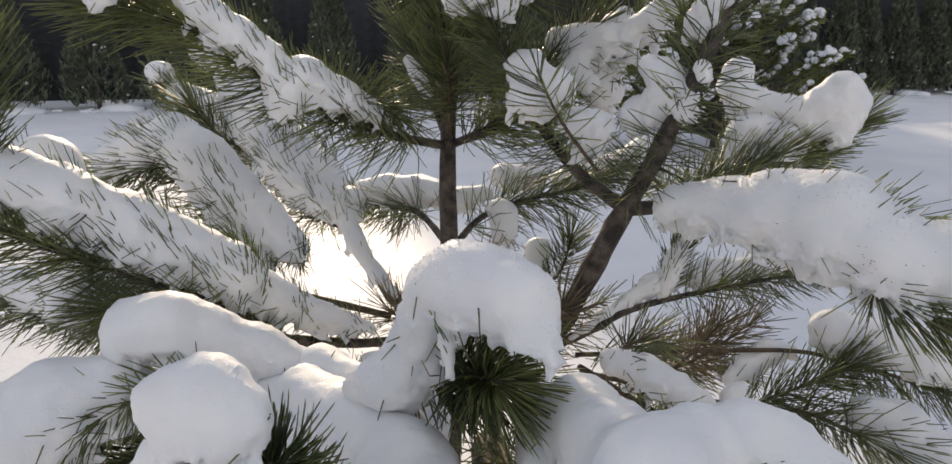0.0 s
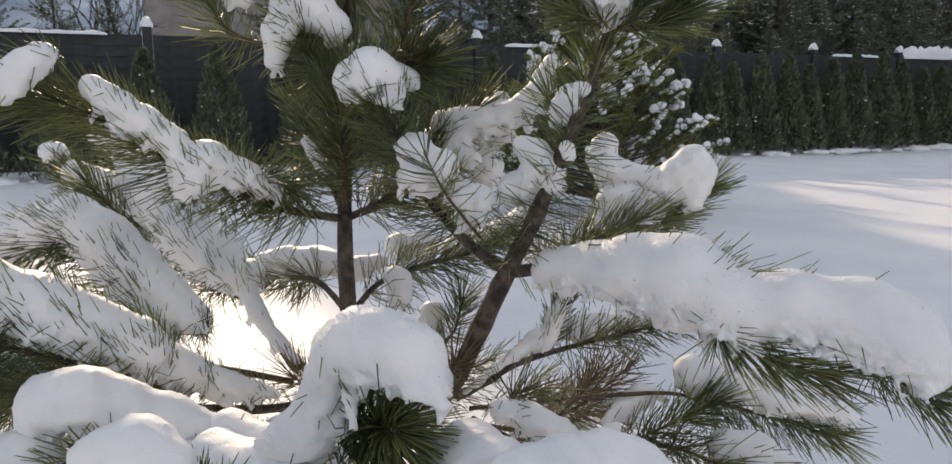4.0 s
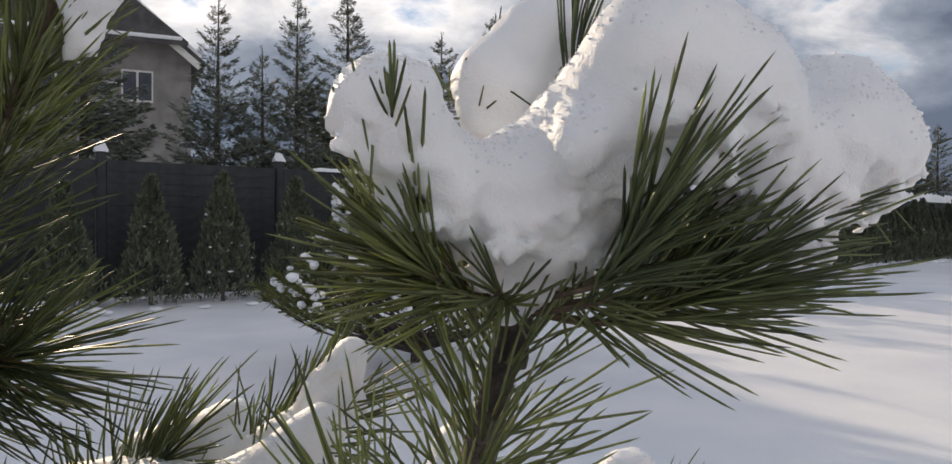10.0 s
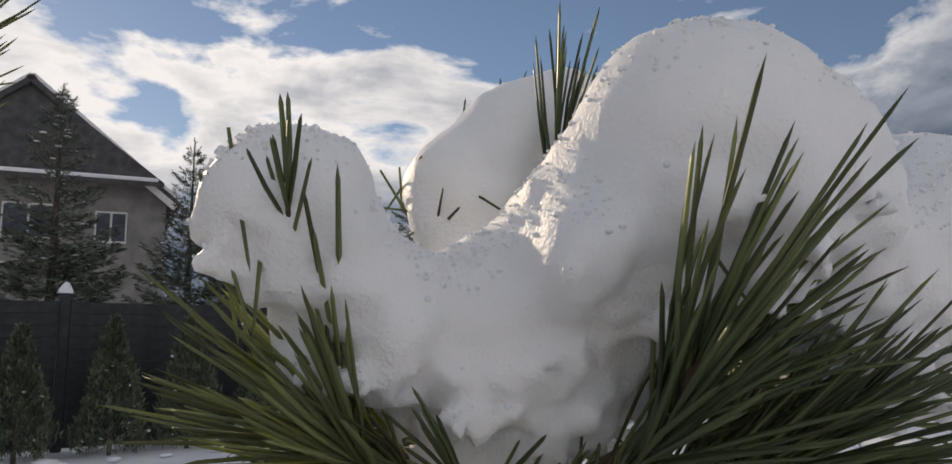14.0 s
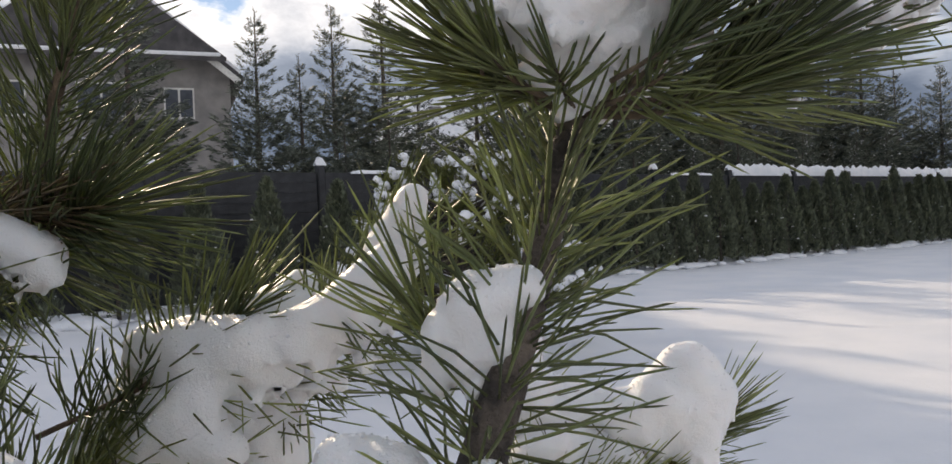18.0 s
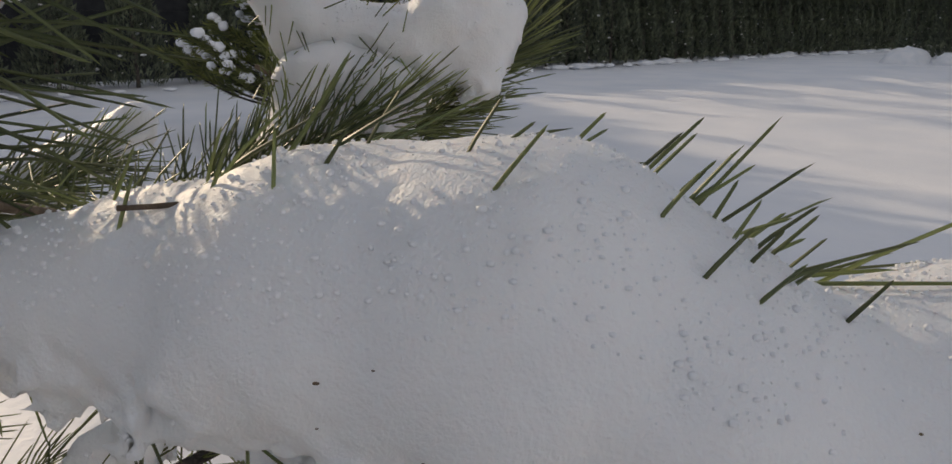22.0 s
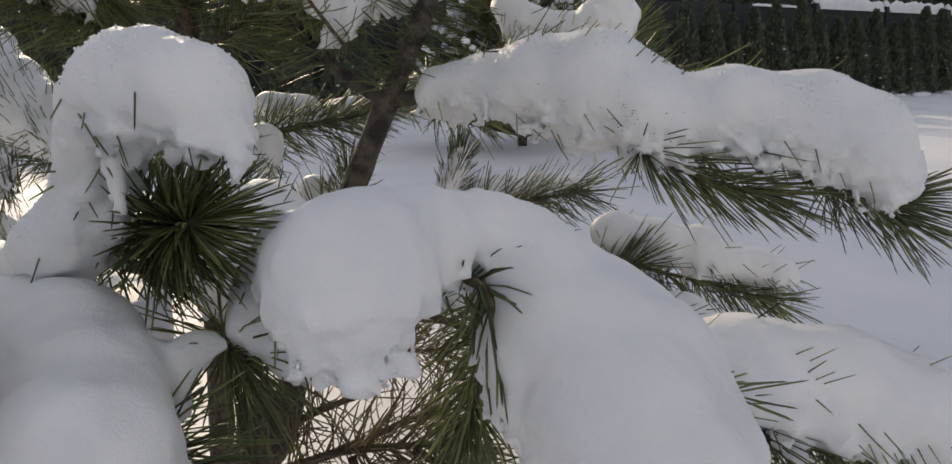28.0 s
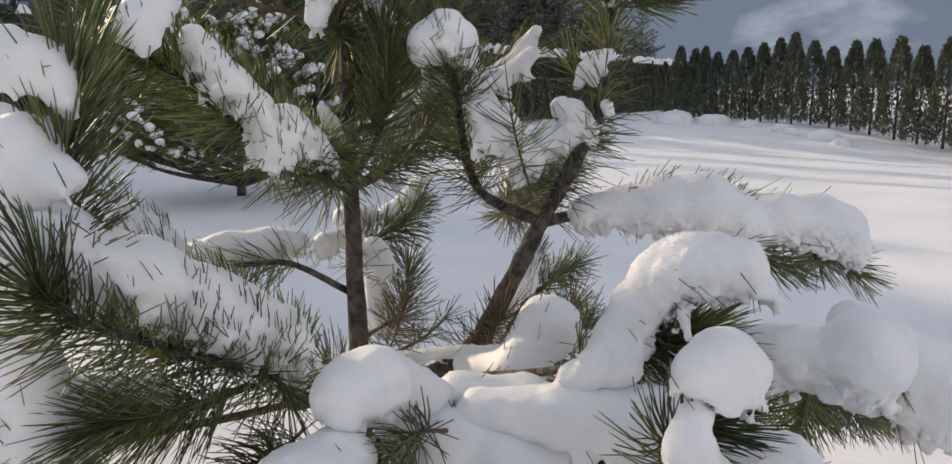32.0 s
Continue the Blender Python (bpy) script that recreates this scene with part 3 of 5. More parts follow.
def hedge():
    rng = np.random.default_rng(8)
    kinds = [thuja(20 + k, 1.78 + 0.06 * k, 0.36 + 0.02 * k, 0.72) for k in range(4)]
    first = {}
    spots = []
    turn = math.atan(0.476)
    places = [k * 1.02 for k in range(-15, 3)] + [3.0 + k * 0.62 for k in range(40)]
    for u in places:
        u += rng.normal(0, 0.05)
        spots.append((u * math.cos(turn) + 0.3, 10.95 + u * math.sin(turn), rng.uniform(0.86, 1.04)))
    for k in range(32):
        u = k * 0.6
        spots.append((17.0 - u * 0.22 + rng.normal(0, 0.05), 15.4 - u * 0.97, rng.uniform(0.92, 1.12)))
    kinds += [thuja(60 + k, 1.82 + 0.07 * k, 0.37 + 0.015 * k, 0.62) for k in range(4)]
    kinds += [thuja(80 + k, 1.72 + 0.06 * k, 0.43 + 0.02 * k, 0.85) for k in range(4)]
    for n, (x, y, s) in enumerate(spots):
        kind = n % 4 + (8 if n < 18 else 4 if n >= len(places) else 0)
        m = pose(x, y, float(ground_z(x, y)), 0, 0, rng.uniform(0, 360))
        if kind in first:
            ob = copy_thing(kinds[kind], m)
        else:
            ob = first[kind] = kinds[kind]
            ob.matrix_world = m
        ob.scale = (1, 1, s)


hedge()


def snow_heaps():
    """Low lumps of snow over buried plants along the foot of the hedges."""
    rng = np.random.default_rng(12)
    turn = math.atan(0.476)
    spots, sizes = [], []
    for k in range(170):
        u = rng.uniform(-14, 22)
        off = rng.uniform(0.35, 0.75)
        spots.append((u * math.cos(turn) + 0.3 + off * math.sin(turn), 10.95 + u * math.sin(turn) - off * math.cos(turn), 0.0))
        sizes.append(0.06 + 0.2 * rng.random() ** 2)
    v, f = snow_dabs(np.array(spots), np.array(sizes), rng, 0.32)
    ob = new("snow_heaps", mesh_of("snow_heaps", v, f, FAR_SNOW))
    tagged(ob, "small lumps of snow along the foot of the hedge", "snow", kind="stuff")
    for x, y, r in ((14.2, 12.9, 0.42), (14.6, 12.0, 0.3), (13.8, 9.4, 0.2), (13.4, 8.9, 0.15), (13.5, 8.2, 0.22), (13.1, 7.6, 0.14), (14.2, 10.6, 0.2)):
        v, f = snow_dabs(np.array([(0.0, 0.0, 0.0)]), [1.25 * r], rng, 0.55, 3)
        ob = new("snow_heap", mesh_of("snow_heap", v, f, FAR_SNOW))
        ob.location = (x, y, float(ground_z(x, y)))
        tagged(ob, "rounded heap of snow in front of the hedge", "snow", "snow heaps by the hedge")


snow_heaps()


def spruce(seed, height, wide, bare):
    rng = np.random.default_rng(seed)
    root = tagged(new("spruce"), "dark green spruce with a thin pointed top and light snow", "spruce", "spruces behind the fence")
    v, f = tube([(0, 0, -0.1), (0.02, 0.01, height * 0.5), (0, 0, height)], [0.09, 0.05, 0.008], 7)
    child("trunk", v, f, BARK, root)
    pts, ways, dabs = [], [], []
    z, arms = 0.35, []
    while z < height - 0.12:
        t = z / height
        reach = wide * (1 - t) ** 0.9 * rng.uniform(0.85, 1.1) + 0.02
        for k in range(rng.integers(6, 9)):
            arms.append((z + rng.normal(0, 0.03), rng.random() * 2 * np.pi, reach * rng.uniform(0.6, 1.12), t))
        z += rng.uniform(0.09, 0.14) if t < bare else rng.uniform(0.14, 0.24)
    for z, a, reach, t in arms:
        n = int(9 + reach * 92)
        s = rng.random(n) ** 0.7
        lift = -0.30 * (1 - t) + 0.45 * t + rng.normal(0, 0.06)
        across = rng.normal(0, 0.012 + 0.15 * reach, n) * (1.08 - s)
        x = reach * s * np.cos(a) - across * np.sin(a)
        y = reach * s * np.sin(a) + across * np.cos(a)
        zz = z + reach * s * lift + 0.22 * reach * s**2 - np.abs(across) * 0.3 + rng.normal(0, 0.02, n)
        pts.append(np.stack([x, y, zz], 1))
        ways.append(np.stack([np.cos(a) + rng.normal(0, 0.6, n), np.sin(a) + rng.normal(0, 0.6, n), rng.normal(-0.3 + 0.9 * t, 0.3, n)], 1))
        if rng.random() < 0.5:
            q = rng.uniform(0.45, 0.9)
            dabs.append((reach * q * np.cos(a), reach * q * np.sin(a), z + reach * q * lift + 0.2 * reach * q * q))
    k = np.arange(30) / 29
    pts.append(np.stack([rng.normal(0, 0.012, 30), rng.normal(0, 0.012, 30), height - 0.4 + 0.4 * k], 1))
    ways.append(np.stack([rng.normal(0, 0.5, 30), rng.normal(0, 0.5, 30), np.ones(30)], 1))
    p, w = np.concatenate(pts), np.concatenate(ways)
    v, f = leaf_cloud(p, w, 0.125 - 0.065 * p[:, 2] / height, rng, 0.24)
    child("crown", v, f, SPRUCE, root, kind="stuff")
    v, f = snow_dabs(np.array(dabs), rng.uniform(0.015, 0.055, len(dabs)), rng, 0.3, 1)
    child("snow_specks", v, f, FAR_SNOW, root, "thin snow on the branches", kind="stuff")
    return root


def spruces():
    rng = np.random.default_rng(5)
    kinds = [spruce(40 + k, 5.0, 1.5 + 0.08 * k, 0.55 + 0.1 * (k % 2)) for k in range(4)]
    used = set()
    # bearing from the pine (degrees to the right), distance, height
    for n, (b, d, h) in enumerate(SPRUCES):
        x, y = d * math.sin(radians(b)), d * math.cos(radians(b))
        m = pose(x, y, 0, 0, 0, rng.uniform(0, 360))
        kind = n % 4
        if kind in used:
            ob = copy_thing(kinds[kind], m)
        else:
            used.add(kind)
            ob = kinds[kind]
            ob.matrix_world = m
        w = h / 5.0 * rng.uniform(0.85, 1.15)
        ob.scale = (w, w, h / 5.0)


SPRUCES = [(-13.6, 17.5, 7), (-4.6, 14.5, 5.2), (-1.6, 15.2, 4.5), (0.6, 20.8, 7.1), (4.2, 21.4, 7.5), (6.6, 24.7, 6.2), (11, 26.7, 7.7),
           (13.6, 29.9, 6.8), (15.4, 20, 6.6), (17.2, 23, 5.9), (18.8, 21.5, 7), (20.2, 24, 6.1), (21.5, 21, 6.8), (23, 24, 6.1),
           (24.7, 22, 7.2), (26.6, 24, 6.1), (27.8, 26, 5.9), (28.8, 24, 6.5), (29.8, 27, 6.1), (30.6, 26, 6.8), (31.5, 28, 5.5),
           (32.2, 27, 5.7), (33.2, 29, 5.5), (34, 28, 5.9), (34.9, 30, 5.7), (35.6, 29, 6.9), (36.6, 31, 6.1), (37.6, 29, 6.8),
           (38.6, 32, 5.7), (39.4, 31, 5.9), (40.8, 33, 5.2), (42, 31, 5.8), (44.5, 33, 4.8), (-27.5, 15, 3.1), (-31, 14.5, 3.5),
           (-35, 14, 3.3), (-39, 14, 3.8), (-44, 14, 3.6)]
for step in range(21):
    gx = 0.4 + 0.82 * step
    gy = 13.0 + 0.476 * gx + 0.35 * math.sin(2.4 * step)
    SPRUCES.append((math.degrees(math.atan2(gx, gy)), math.hypot(gx, gy), 2.9 + 0.45 * math.sin(1.7 * step) + 0.02 * step))
spruces()


def far_pine():
    """The second young pine on the lawn, its shoots tipped with knobs of snow."""
    rng = np.random.default_rng(77)
    root = tagged(new("pine"), "bushy young pine with snow knobs on its shoots", "pine tree")
    root.location = (1.2, 5.3, 0)
    v, f = tube([(0, 0, -0.05), (0.02, 0, 0.6), (0, 0.02, 1.35)], [0.04, 0.028, 0.008], 8)
    child("trunk", v, f, BARK, root)
    tips, sizes, blades, limbs = [], [], [], []
    for k in range(190):
        z = 0.10 + 1.2 * rng.random() ** 1.15
        a = rng.random() * 2 * np.pi
        reach = (1.22 - 0.62 * z) * rng.uniform(0.5, 1.06)
        out = np.array([np.cos(a), np.sin(a), 0.0])
        mid = out * reach * 0.6 + np.array([0, 0, z + 0.02 + 0.1 * reach])
        tip = out * reach + np.array([0, 0, z + 0.14 + 0.22 * reach]) + rng.normal(0, 0.02, 3)
        limbs.append(tube([(0, 0, z - 0.05), mid, tip], [0.012, 0.008, 0.004], 5))
        n = 170
        s = rng.random(n)[:, None] ** 0.7
        base = mid + (tip - mid) * s
        axis = (tip - mid) / np.linalg.norm(tip - mid)
        way = axis + rng.normal(0, 0.42, (n, 3))
        blades.append(needle_blades(base, way, rng.uniform(0.06, 0.095, n), np.full(n, 0.0026), np.zeros(n), rng))
        if rng.random() < 0.6:
            for q in np.linspace(1.06, rng.uniform(0.45, 0.8), rng.integers(4, 7)):
                tips.append(mid + (tip - mid) * q + rng.normal(0, 0.012, 3) + np.array([0, 0, 0.022]))
                sizes.append(rng.uniform(0.022, 0.040))
    v, f, off = [], [], 0
    for a, b in limbs:
        v.append(a)
        f += [tuple(i + off for i in q) for q in b]
        off += len(a)
    child("limb", np.concatenate(v), f, BARK, root, kind="stuff")
    v = np.concatenate([a for a, _ in blades])
    f = np.concatenate([b + 1700 * k for k, (_, b) in enumerate(blades)])
    child("needles", v, f, FAR_PINE, root, kind="stuff")
    v, f = snow_dabs(np.array(tips), np.array(sizes), rng, 0.85)
    child("snow_dusting", v, f, FAR_SNOW, root, "rounded knobs of snow", kind="stuff")


far_pine()


def bare_tree():
    """A leafless garden tree: a trunk that forks again and again into fine twigs."""
    rng = np.random.default_rng(31)
    root = tagged(new("bare_tree"), "leafless garden tree with fine grey twigs", "tree")
    root.location = (-7.6, 14.6, 0)
    verts, faces, off = [], [], 0

    def grow(at, way, long, rad, level):
        nonlocal off
        mid = at + way * long * 0.5 + rng.normal(0, 0.04 * long, 3)
        end = at + way * long
        v, f = tube([at, mid, end], [rad, rad * 0.8, rad * 0.6], 5)
        verts.append(v)
        faces.extend(tuple(q + off for q in one) for one in f)
        off += len(v)
        if level == 0:
            return
        for k in range(3 if level > 1 else 4):
            s = rng.uniform(0.45, 1.0)
            turn = way + rng.normal(0, 0.42, 3) + np.array([0, 0, 0.12])
            grow(at + way * long * s, turn / np.linalg.norm(turn), long * rng.uniform(0.55, 0.8), rad * 0.55, level - 1)

    v, f = tube([(0, 0, -0.05), (0.03, 0, 0.7), (0, 0.02, 1.4)], [0.11, 0.09, 0.075], 8)
    child("trunk", v, f, BARK, root)
    for k in range(5):
        a = k * 1.26 + rng.random()
        way = np.array([0.55 * math.cos(a), 0.55 * math.sin(a), 0.85])
        grow(np.array([0, 0.02, 1.3]), way / np.linalg.norm(way), rng.uniform(0.9, 1.3), 0.045, 4)
    child("crown", np.concatenate(verts), faces, BARK, root, "fine bare twigs", kind="stuff")


bare_tree()


# ---- houses ----
def gable_house(name, label, at, turn, wide, deep, eave, ridge, wall_mat, roof_mat, snowy, skirt=False):
    root = tagged(new(name), label, "house")
    root.matrix_world = Matrix.Translation(at) @ Matrix.Rotation(turn, 4, "Z")
    bm = bmesh.new()
    w, d = wide / 2, deep / 2
    prof = [(-w, 0), (w, 0), (w, eave), (0, ridge), (-w, eave)]
    a = [bm.verts.new((x, -d, z)) for x, z in prof]
    b = [bm.verts.new((x, d, z)) for x, z in prof]
    bm.faces.new(a)
    bm.faces.new(b[::-1])
    for i in range(5):
        bm.faces.new((a[i], b[i], b[(i + 1) % 5], a[(i + 1) % 5]))
    bmesh.ops.recalc_face_normals(bm, faces=bm.faces)
    part("wall", bm, wall_mat, root)
    slope = math.atan2(ridge - eave, w)
    long = math.hypot(ridge - eave, w) + 0.8
    for side in (-1, 1):
        for nm, thick, lift, mat, trim in (("roof", 0.22, 0.12, roof_mat, 0.0), ("roof_snow", 0.16, 0.31, FAR_SNOW, 0.35)):
            if nm == "roof_snow" and not snowy:
                continue
            bm = box((long - trim, deep + 1.0 - trim, thick), bevel=0.03)
            bmesh.ops.rotate(bm, cent=(0, 0, 0), matrix=Matrix.Rotation(side * slope, 3, "Y"), verts=bm.verts)
            cx = side * (w / 2 + 0.18)
            bmesh.ops.translate(bm, vec=(cx, 0, (ridge + eave) / 2 - 0.12 + lift / math.cos(slope)), verts=bm.verts)
            part(nm, bm, mat, root)
    rows = [(-1.9, 1.6, 1.3, 1.4), (1.9, 1.6, 1.3, 1.4), (0.2, eave - 1.0, 1.7, 1.3), (2.9, eave - 1.1, 1.1, 1.2), (-2.8, eave - 1.0, 1.1, 1.3)]
    for x, z, ww, hh in rows:
        win = part("window", box((ww, 0.1, hh), (x, -d - 0.02, z), bevel=0.01), WOOD, root)
        for k in (-1, 1):
            part("pane", box((ww / 2 - 0.1, 0.04, hh - 0.16), (x + k * (ww / 4 - 0.01), -d - 0.075, z)), GLASS, win)
    if skirt:
        # tiled half-hip over the gable, with snow on its eave, and white bargeboards below it
        z0, reach = eave + 0.55, 0.9
        half = w * (ridge - z0) / (ridge - eave) + 0.5
        bm = bmesh.new()
        v = [bm.verts.new(q) for q in ((-half, -d - reach, z0), (half, -d - reach, z0), (0, -d - 0.2, ridge + 0.25), (-half, -d - reach, z0 - 0.15), (half, -d - reach, z0 - 0.15), (0, -d + 0.1, ridge))]
        for q in ((0, 1, 2), (5, 4, 3), (0, 3, 4, 1), (1, 4, 5, 2), (2, 5, 3, 0)):
            bm.faces.new([v[k] for k in q])
        part("half_hip", bm, roof_mat, root)
        part("roof_snow", box((2 * half - 0.4, 0.35, 0.14), (0, -d - reach + 0.12, z0 + 0.1), bevel=0.04), FAR_SNOW, root, "ledge of snow on the eave")
        for side in (-1, 1):
            bm = box((2.6, 0.08, 0.24), bevel=0.01)
            bmesh.ops.rotate(bm, cent=(0, 0, 0), matrix=Matrix.Rotation(side * slope, 3, "Y"), verts=bm.verts)
            bmesh.ops.translate(bm, vec=(side * (w - 0.7), -d - 0.56, eave + 0.52), verts=bm.verts)
            part("bargeboard", bm, WOOD, root)
    part("chimney", box((0.6, 0.6, 1.3), (-w * 0.35, d * 0.6, ridge - 1.2), bevel=0.02), wall_mat, root)
    return root


gable_house("house", "plastered two-storey house with a steep dark gable roof", (-9.6, 35.0, 0), radians(12), 9.6, 10.0, 7.3, 11.3, PLASTER, ROOF, True, True)
gable_house("house", "distant house with a snow-covered red tiled roof", (9.5, 40.0, 0), radians(70), 9.0, 13.0, 4.0, 7.9, PLASTER, RED_ROOF, True)


# ---- the pine in the snow ----
pine = tagged(new("pine_tree"), "young pine with long needles, its boughs bent under fresh snow", "pine tree")
bough_count = 0
shoots = []


def bough(points, r0, r1, name="branch", start=0.2, n=300, length=0.085, spread=50, dry=False, curl=0.22):
    """A limb of the pine with its needles, which grow out all round and point towards the tip."""
    global bough_count
    bough_count += 1
    rng = np.random.default_rng(900 + bough_count)
    pts = np.array(points, float)
    v, f = tube(pts, [r0, (r0 + r1) / 2, r1], 10, 0.07, bough_count)
    limb = child(name, v, f, BARK if r0 > 0.0065 else TWIG, pine)
    line = spline(pts, 120)
    tang = np.gradient(line, axis=0)
    tang /= np.linalg.norm(tang, axis=1)[:, None]
    n = int(n * 1.1)
    s = start + (1 - start) * rng.random(n) ** 0.8
    i = np.minimum((s * 119).astype(int), 119)
    t = tang[i]
    side = np.cross(t, rng.standard_normal((n, 3)))
    side /= np.linalg.norm(side, axis=1)[:, None]
    lean = np.radians(spread) * (1.3 - 0.75 * ((s - start) / (1 - start)) ** 2) * rng.uniform(0.75, 1.2, n)
    way = t * np.cos(lean)[:, None] + side * np.sin(lean)[:, None]
    base = line[i] + side * (r1 * 0.8)
    L = length * rng.uniform(0.72, 1.12, n)
    turn = t * (curl + rng.uniform(-0.17, 0.17, (n, 1)))
    shoots.append((limb, dry, base, way, L, np.full(n, 0.00098) * rng.uniform(0.85, 1.2, n), rng.normal(-0.06, 0.06, n), turn, bough_count))


def grow_needles():
    """The needles of all shoots; most of those that would pierce a load of snow lie pressed under it."""
    load = np.concatenate(snow_load)
    for limb, dry, base, way, long, wide, sag, turn, seed in shoots:
        rng = np.random.default_rng(5000 + seed)
        half = base + way * (long * 0.55)[:, None] + turn * (long * 0.3)[:, None]
        near = load[np.linalg.norm(load[:, :3] - base.mean(0), axis=1) < 0.5]
        buried = np.zeros(len(base), bool)
        for x, y, z, r in near:
            buried |= ((half - (x, y, z)) ** 2).sum(1) < (0.97 * r) ** 2
        keep = ~buried | (rng.random(len(base)) < 0.12)
        if keep.sum() < 3:
            continue
        v, f = needle_blades(base[keep], way[keep], long[keep], wide[keep], sag[keep], rng, turn[keep])
        child("needles", v, f, DRY_NEEDLE if dry else NEEDLE, limb, "dry brown needles" if dry else "", kind="stuff")



# main stems
bough([(0.000, 0.000, -0.050), (0.004, 0.000, 0.300), (0.000, 0.000, 0.650), (0.012, 0.020, 0.950), (0.030, 0.030, 1.250), (0.050, 0.040, 1.500)], 0.021, 0.006, name='trunk', start=0.66, n=420, length=0.085, spread=48)
bough([(0.010, -0.010, 0.270), (0.120, -0.080, 0.290), (0.200, -0.105, 0.345), (0.255, -0.140, 0.460), (0.310, -0.168, 0.582), (0.355, -0.200, 0.680), (0.398, -0.225, 0.790), (0.440, -0.200, 0.890), (0.478, -0.163, 0.985)], 0.023, 0.0085, name='stem', start=0.5, n=400, length=0.085, spread=66, curl=0.03)

# whorl at the head of the side stem
bough([(0.478, -0.163, 0.985), (0.429, -0.183, 1.012), (0.416, -0.191, 1.028), (0.406, -0.200, 1.052)], 0.00288, 0.00144, start=0.28, n=46, length=0.05, spread=26)
bough([(0.478, -0.163, 0.985), (0.499, -0.092, 1.035), (0.536, -0.047, 1.112), (0.560, -0.030, 1.163)], 0.00288, 0.00144, start=0.28, n=130, length=0.065, spread=28)
bough([(0.478, -0.163, 0.985), (0.514, -0.195, 1.004), (0.531, -0.217, 1.032), (0.543, -0.229, 1.058)], 0.00324, 0.00144, start=0.28, n=84, length=0.072, spread=27)
bough([(0.478, -0.163, 0.985), (0.542, -0.178, 0.994), (0.598, -0.176, 1.021), (0.651, -0.183, 1.058)], 0.00324, 0.00144, start=0.28, n=210, length=0.078, spread=33)
bough([(0.478, -0.163, 0.985), (0.517, -0.195, 0.980), (0.549, -0.209, 0.991), (0.573, -0.223, 1.003)], 0.00288, 0.00144, start=0.28, n=140, length=0.074, spread=34)
bough([(0.478, -0.163, 0.985), (0.439, -0.174, 0.998), (0.414, -0.181, 1.016)], 0.00288, 0.00144, start=0.28, n=130, length=0.068, spread=38)
bough([(0.462, -0.176, 0.990), (0.430, -0.205, 1.000), (0.414, -0.218, 1.018)], 0.0022, 0.0012, start=0.3, n=48, length=0.046, spread=26)
snow_mass('snow_clump', [(0.395, -0.209, 1.089, 0.031), (0.411, -0.203, 1.066, 0.022), (0.433, -0.196, 1.051, 0.025), (0.461, -0.180, 1.037, 0.032), (0.469, -0.178, 1.026, 0.028), None, (0.462, -0.180, 1.038, 0.032), (0.489, -0.190, 1.058, 0.032), (0.513, -0.210, 1.083, 0.033), (0.538, -0.232, 1.106, 0.043), (0.570, -0.222, 1.102, 0.037), (0.612, -0.196, 1.070, 0.030), (0.664, -0.182, 1.086, 0.044), (0.694, -0.178, 1.080, 0.034), None, (0.620, -0.189, 1.060, 0.024), (0.619, -0.189, 1.036, 0.018), (0.610, -0.187, 1.010, 0.010), None, (0.494, -0.238, 1.072, 0.019), (0.492, -0.230, 1.060, 0.016), None, (0.489, -0.192, 1.046, 0.034), (0.490, -0.188, 1.022, 0.022), (0.482, -0.182, 1.004, 0.013), None, (0.469, -0.178, 1.014, 0.018), (0.466, -0.178, 0.994, 0.012)], cell=0.003, form='cup', rough=0.5)
snow_mass('snow_clump', [(0.518, -0.154, 1.040, 0.028), (0.543, -0.168, 1.056, 0.025), None, (0.522, -0.155, 1.031, 0.021), (0.504, -0.143, 1.016, 0.025)], cell=0.003, form='cup')
snow_mass('snow_clump', [(0.564, -0.021, 1.184, 0.034), (0.533, -0.027, 1.164, 0.038), (0.495, -0.041, 1.130, 0.038), (0.487, -0.050, 1.103, 0.028)], cell=0.004, rough=0.5)

# upper shoots of the trunk
bough([(0.010, 0.020, 0.950), (0.038, 0.003, 0.842), (0.037, -0.076, 0.895), (0.036, -0.096, 0.929)], 0.00576, 0.00288, start=0.1, n=300, length=0.085, spread=55)
bough([(0.010, 0.020, 0.930), (-0.029, -0.040, 0.925), (-0.041, -0.088, 0.985), (-0.059, -0.116, 1.032)], 0.00576, 0.00288, start=0.1, n=340, length=0.085, spread=50)
bough([(0.015, 0.020, 1.000), (0.089, 0.051, 0.942), (0.132, 0.019, 1.039), (0.163, -0.001, 1.125), (0.199, -0.002, 1.219)], 0.00576, 0.00288, start=0.1, n=420, length=0.09, spread=42)
bough([(0.020, 0.025, 1.100), (0.016, 0.009, 1.067), (-0.002, -0.008, 1.151), (-0.017, -0.005, 1.227)], 0.00576, 0.00288, start=0.1, n=420, length=0.09, spread=45)
bough([(0.020, 0.025, 1.100), (-0.070, 0.067, 1.106), (-0.132, 0.073, 1.161), (-0.236, 0.133, 1.207)], 0.00576, 0.00288, start=0.1, n=360, length=0.085, spread=50)
bough([(0.030, 0.030, 1.200), (0.069, 0.007, 1.152), (0.097, 0.007, 1.272), (0.125, 0.007, 1.392)], 0.00576, 0.00288, start=0.1, n=420, length=0.09, spread=42)
bough([(0.030, 0.030, 1.200), (-0.041, 0.017, 1.223), (-0.091, 0.023, 1.327), (-0.132, 0.028, 1.413)], 0.00576, 0.00288, start=0.1, n=380, length=0.09, spread=45)
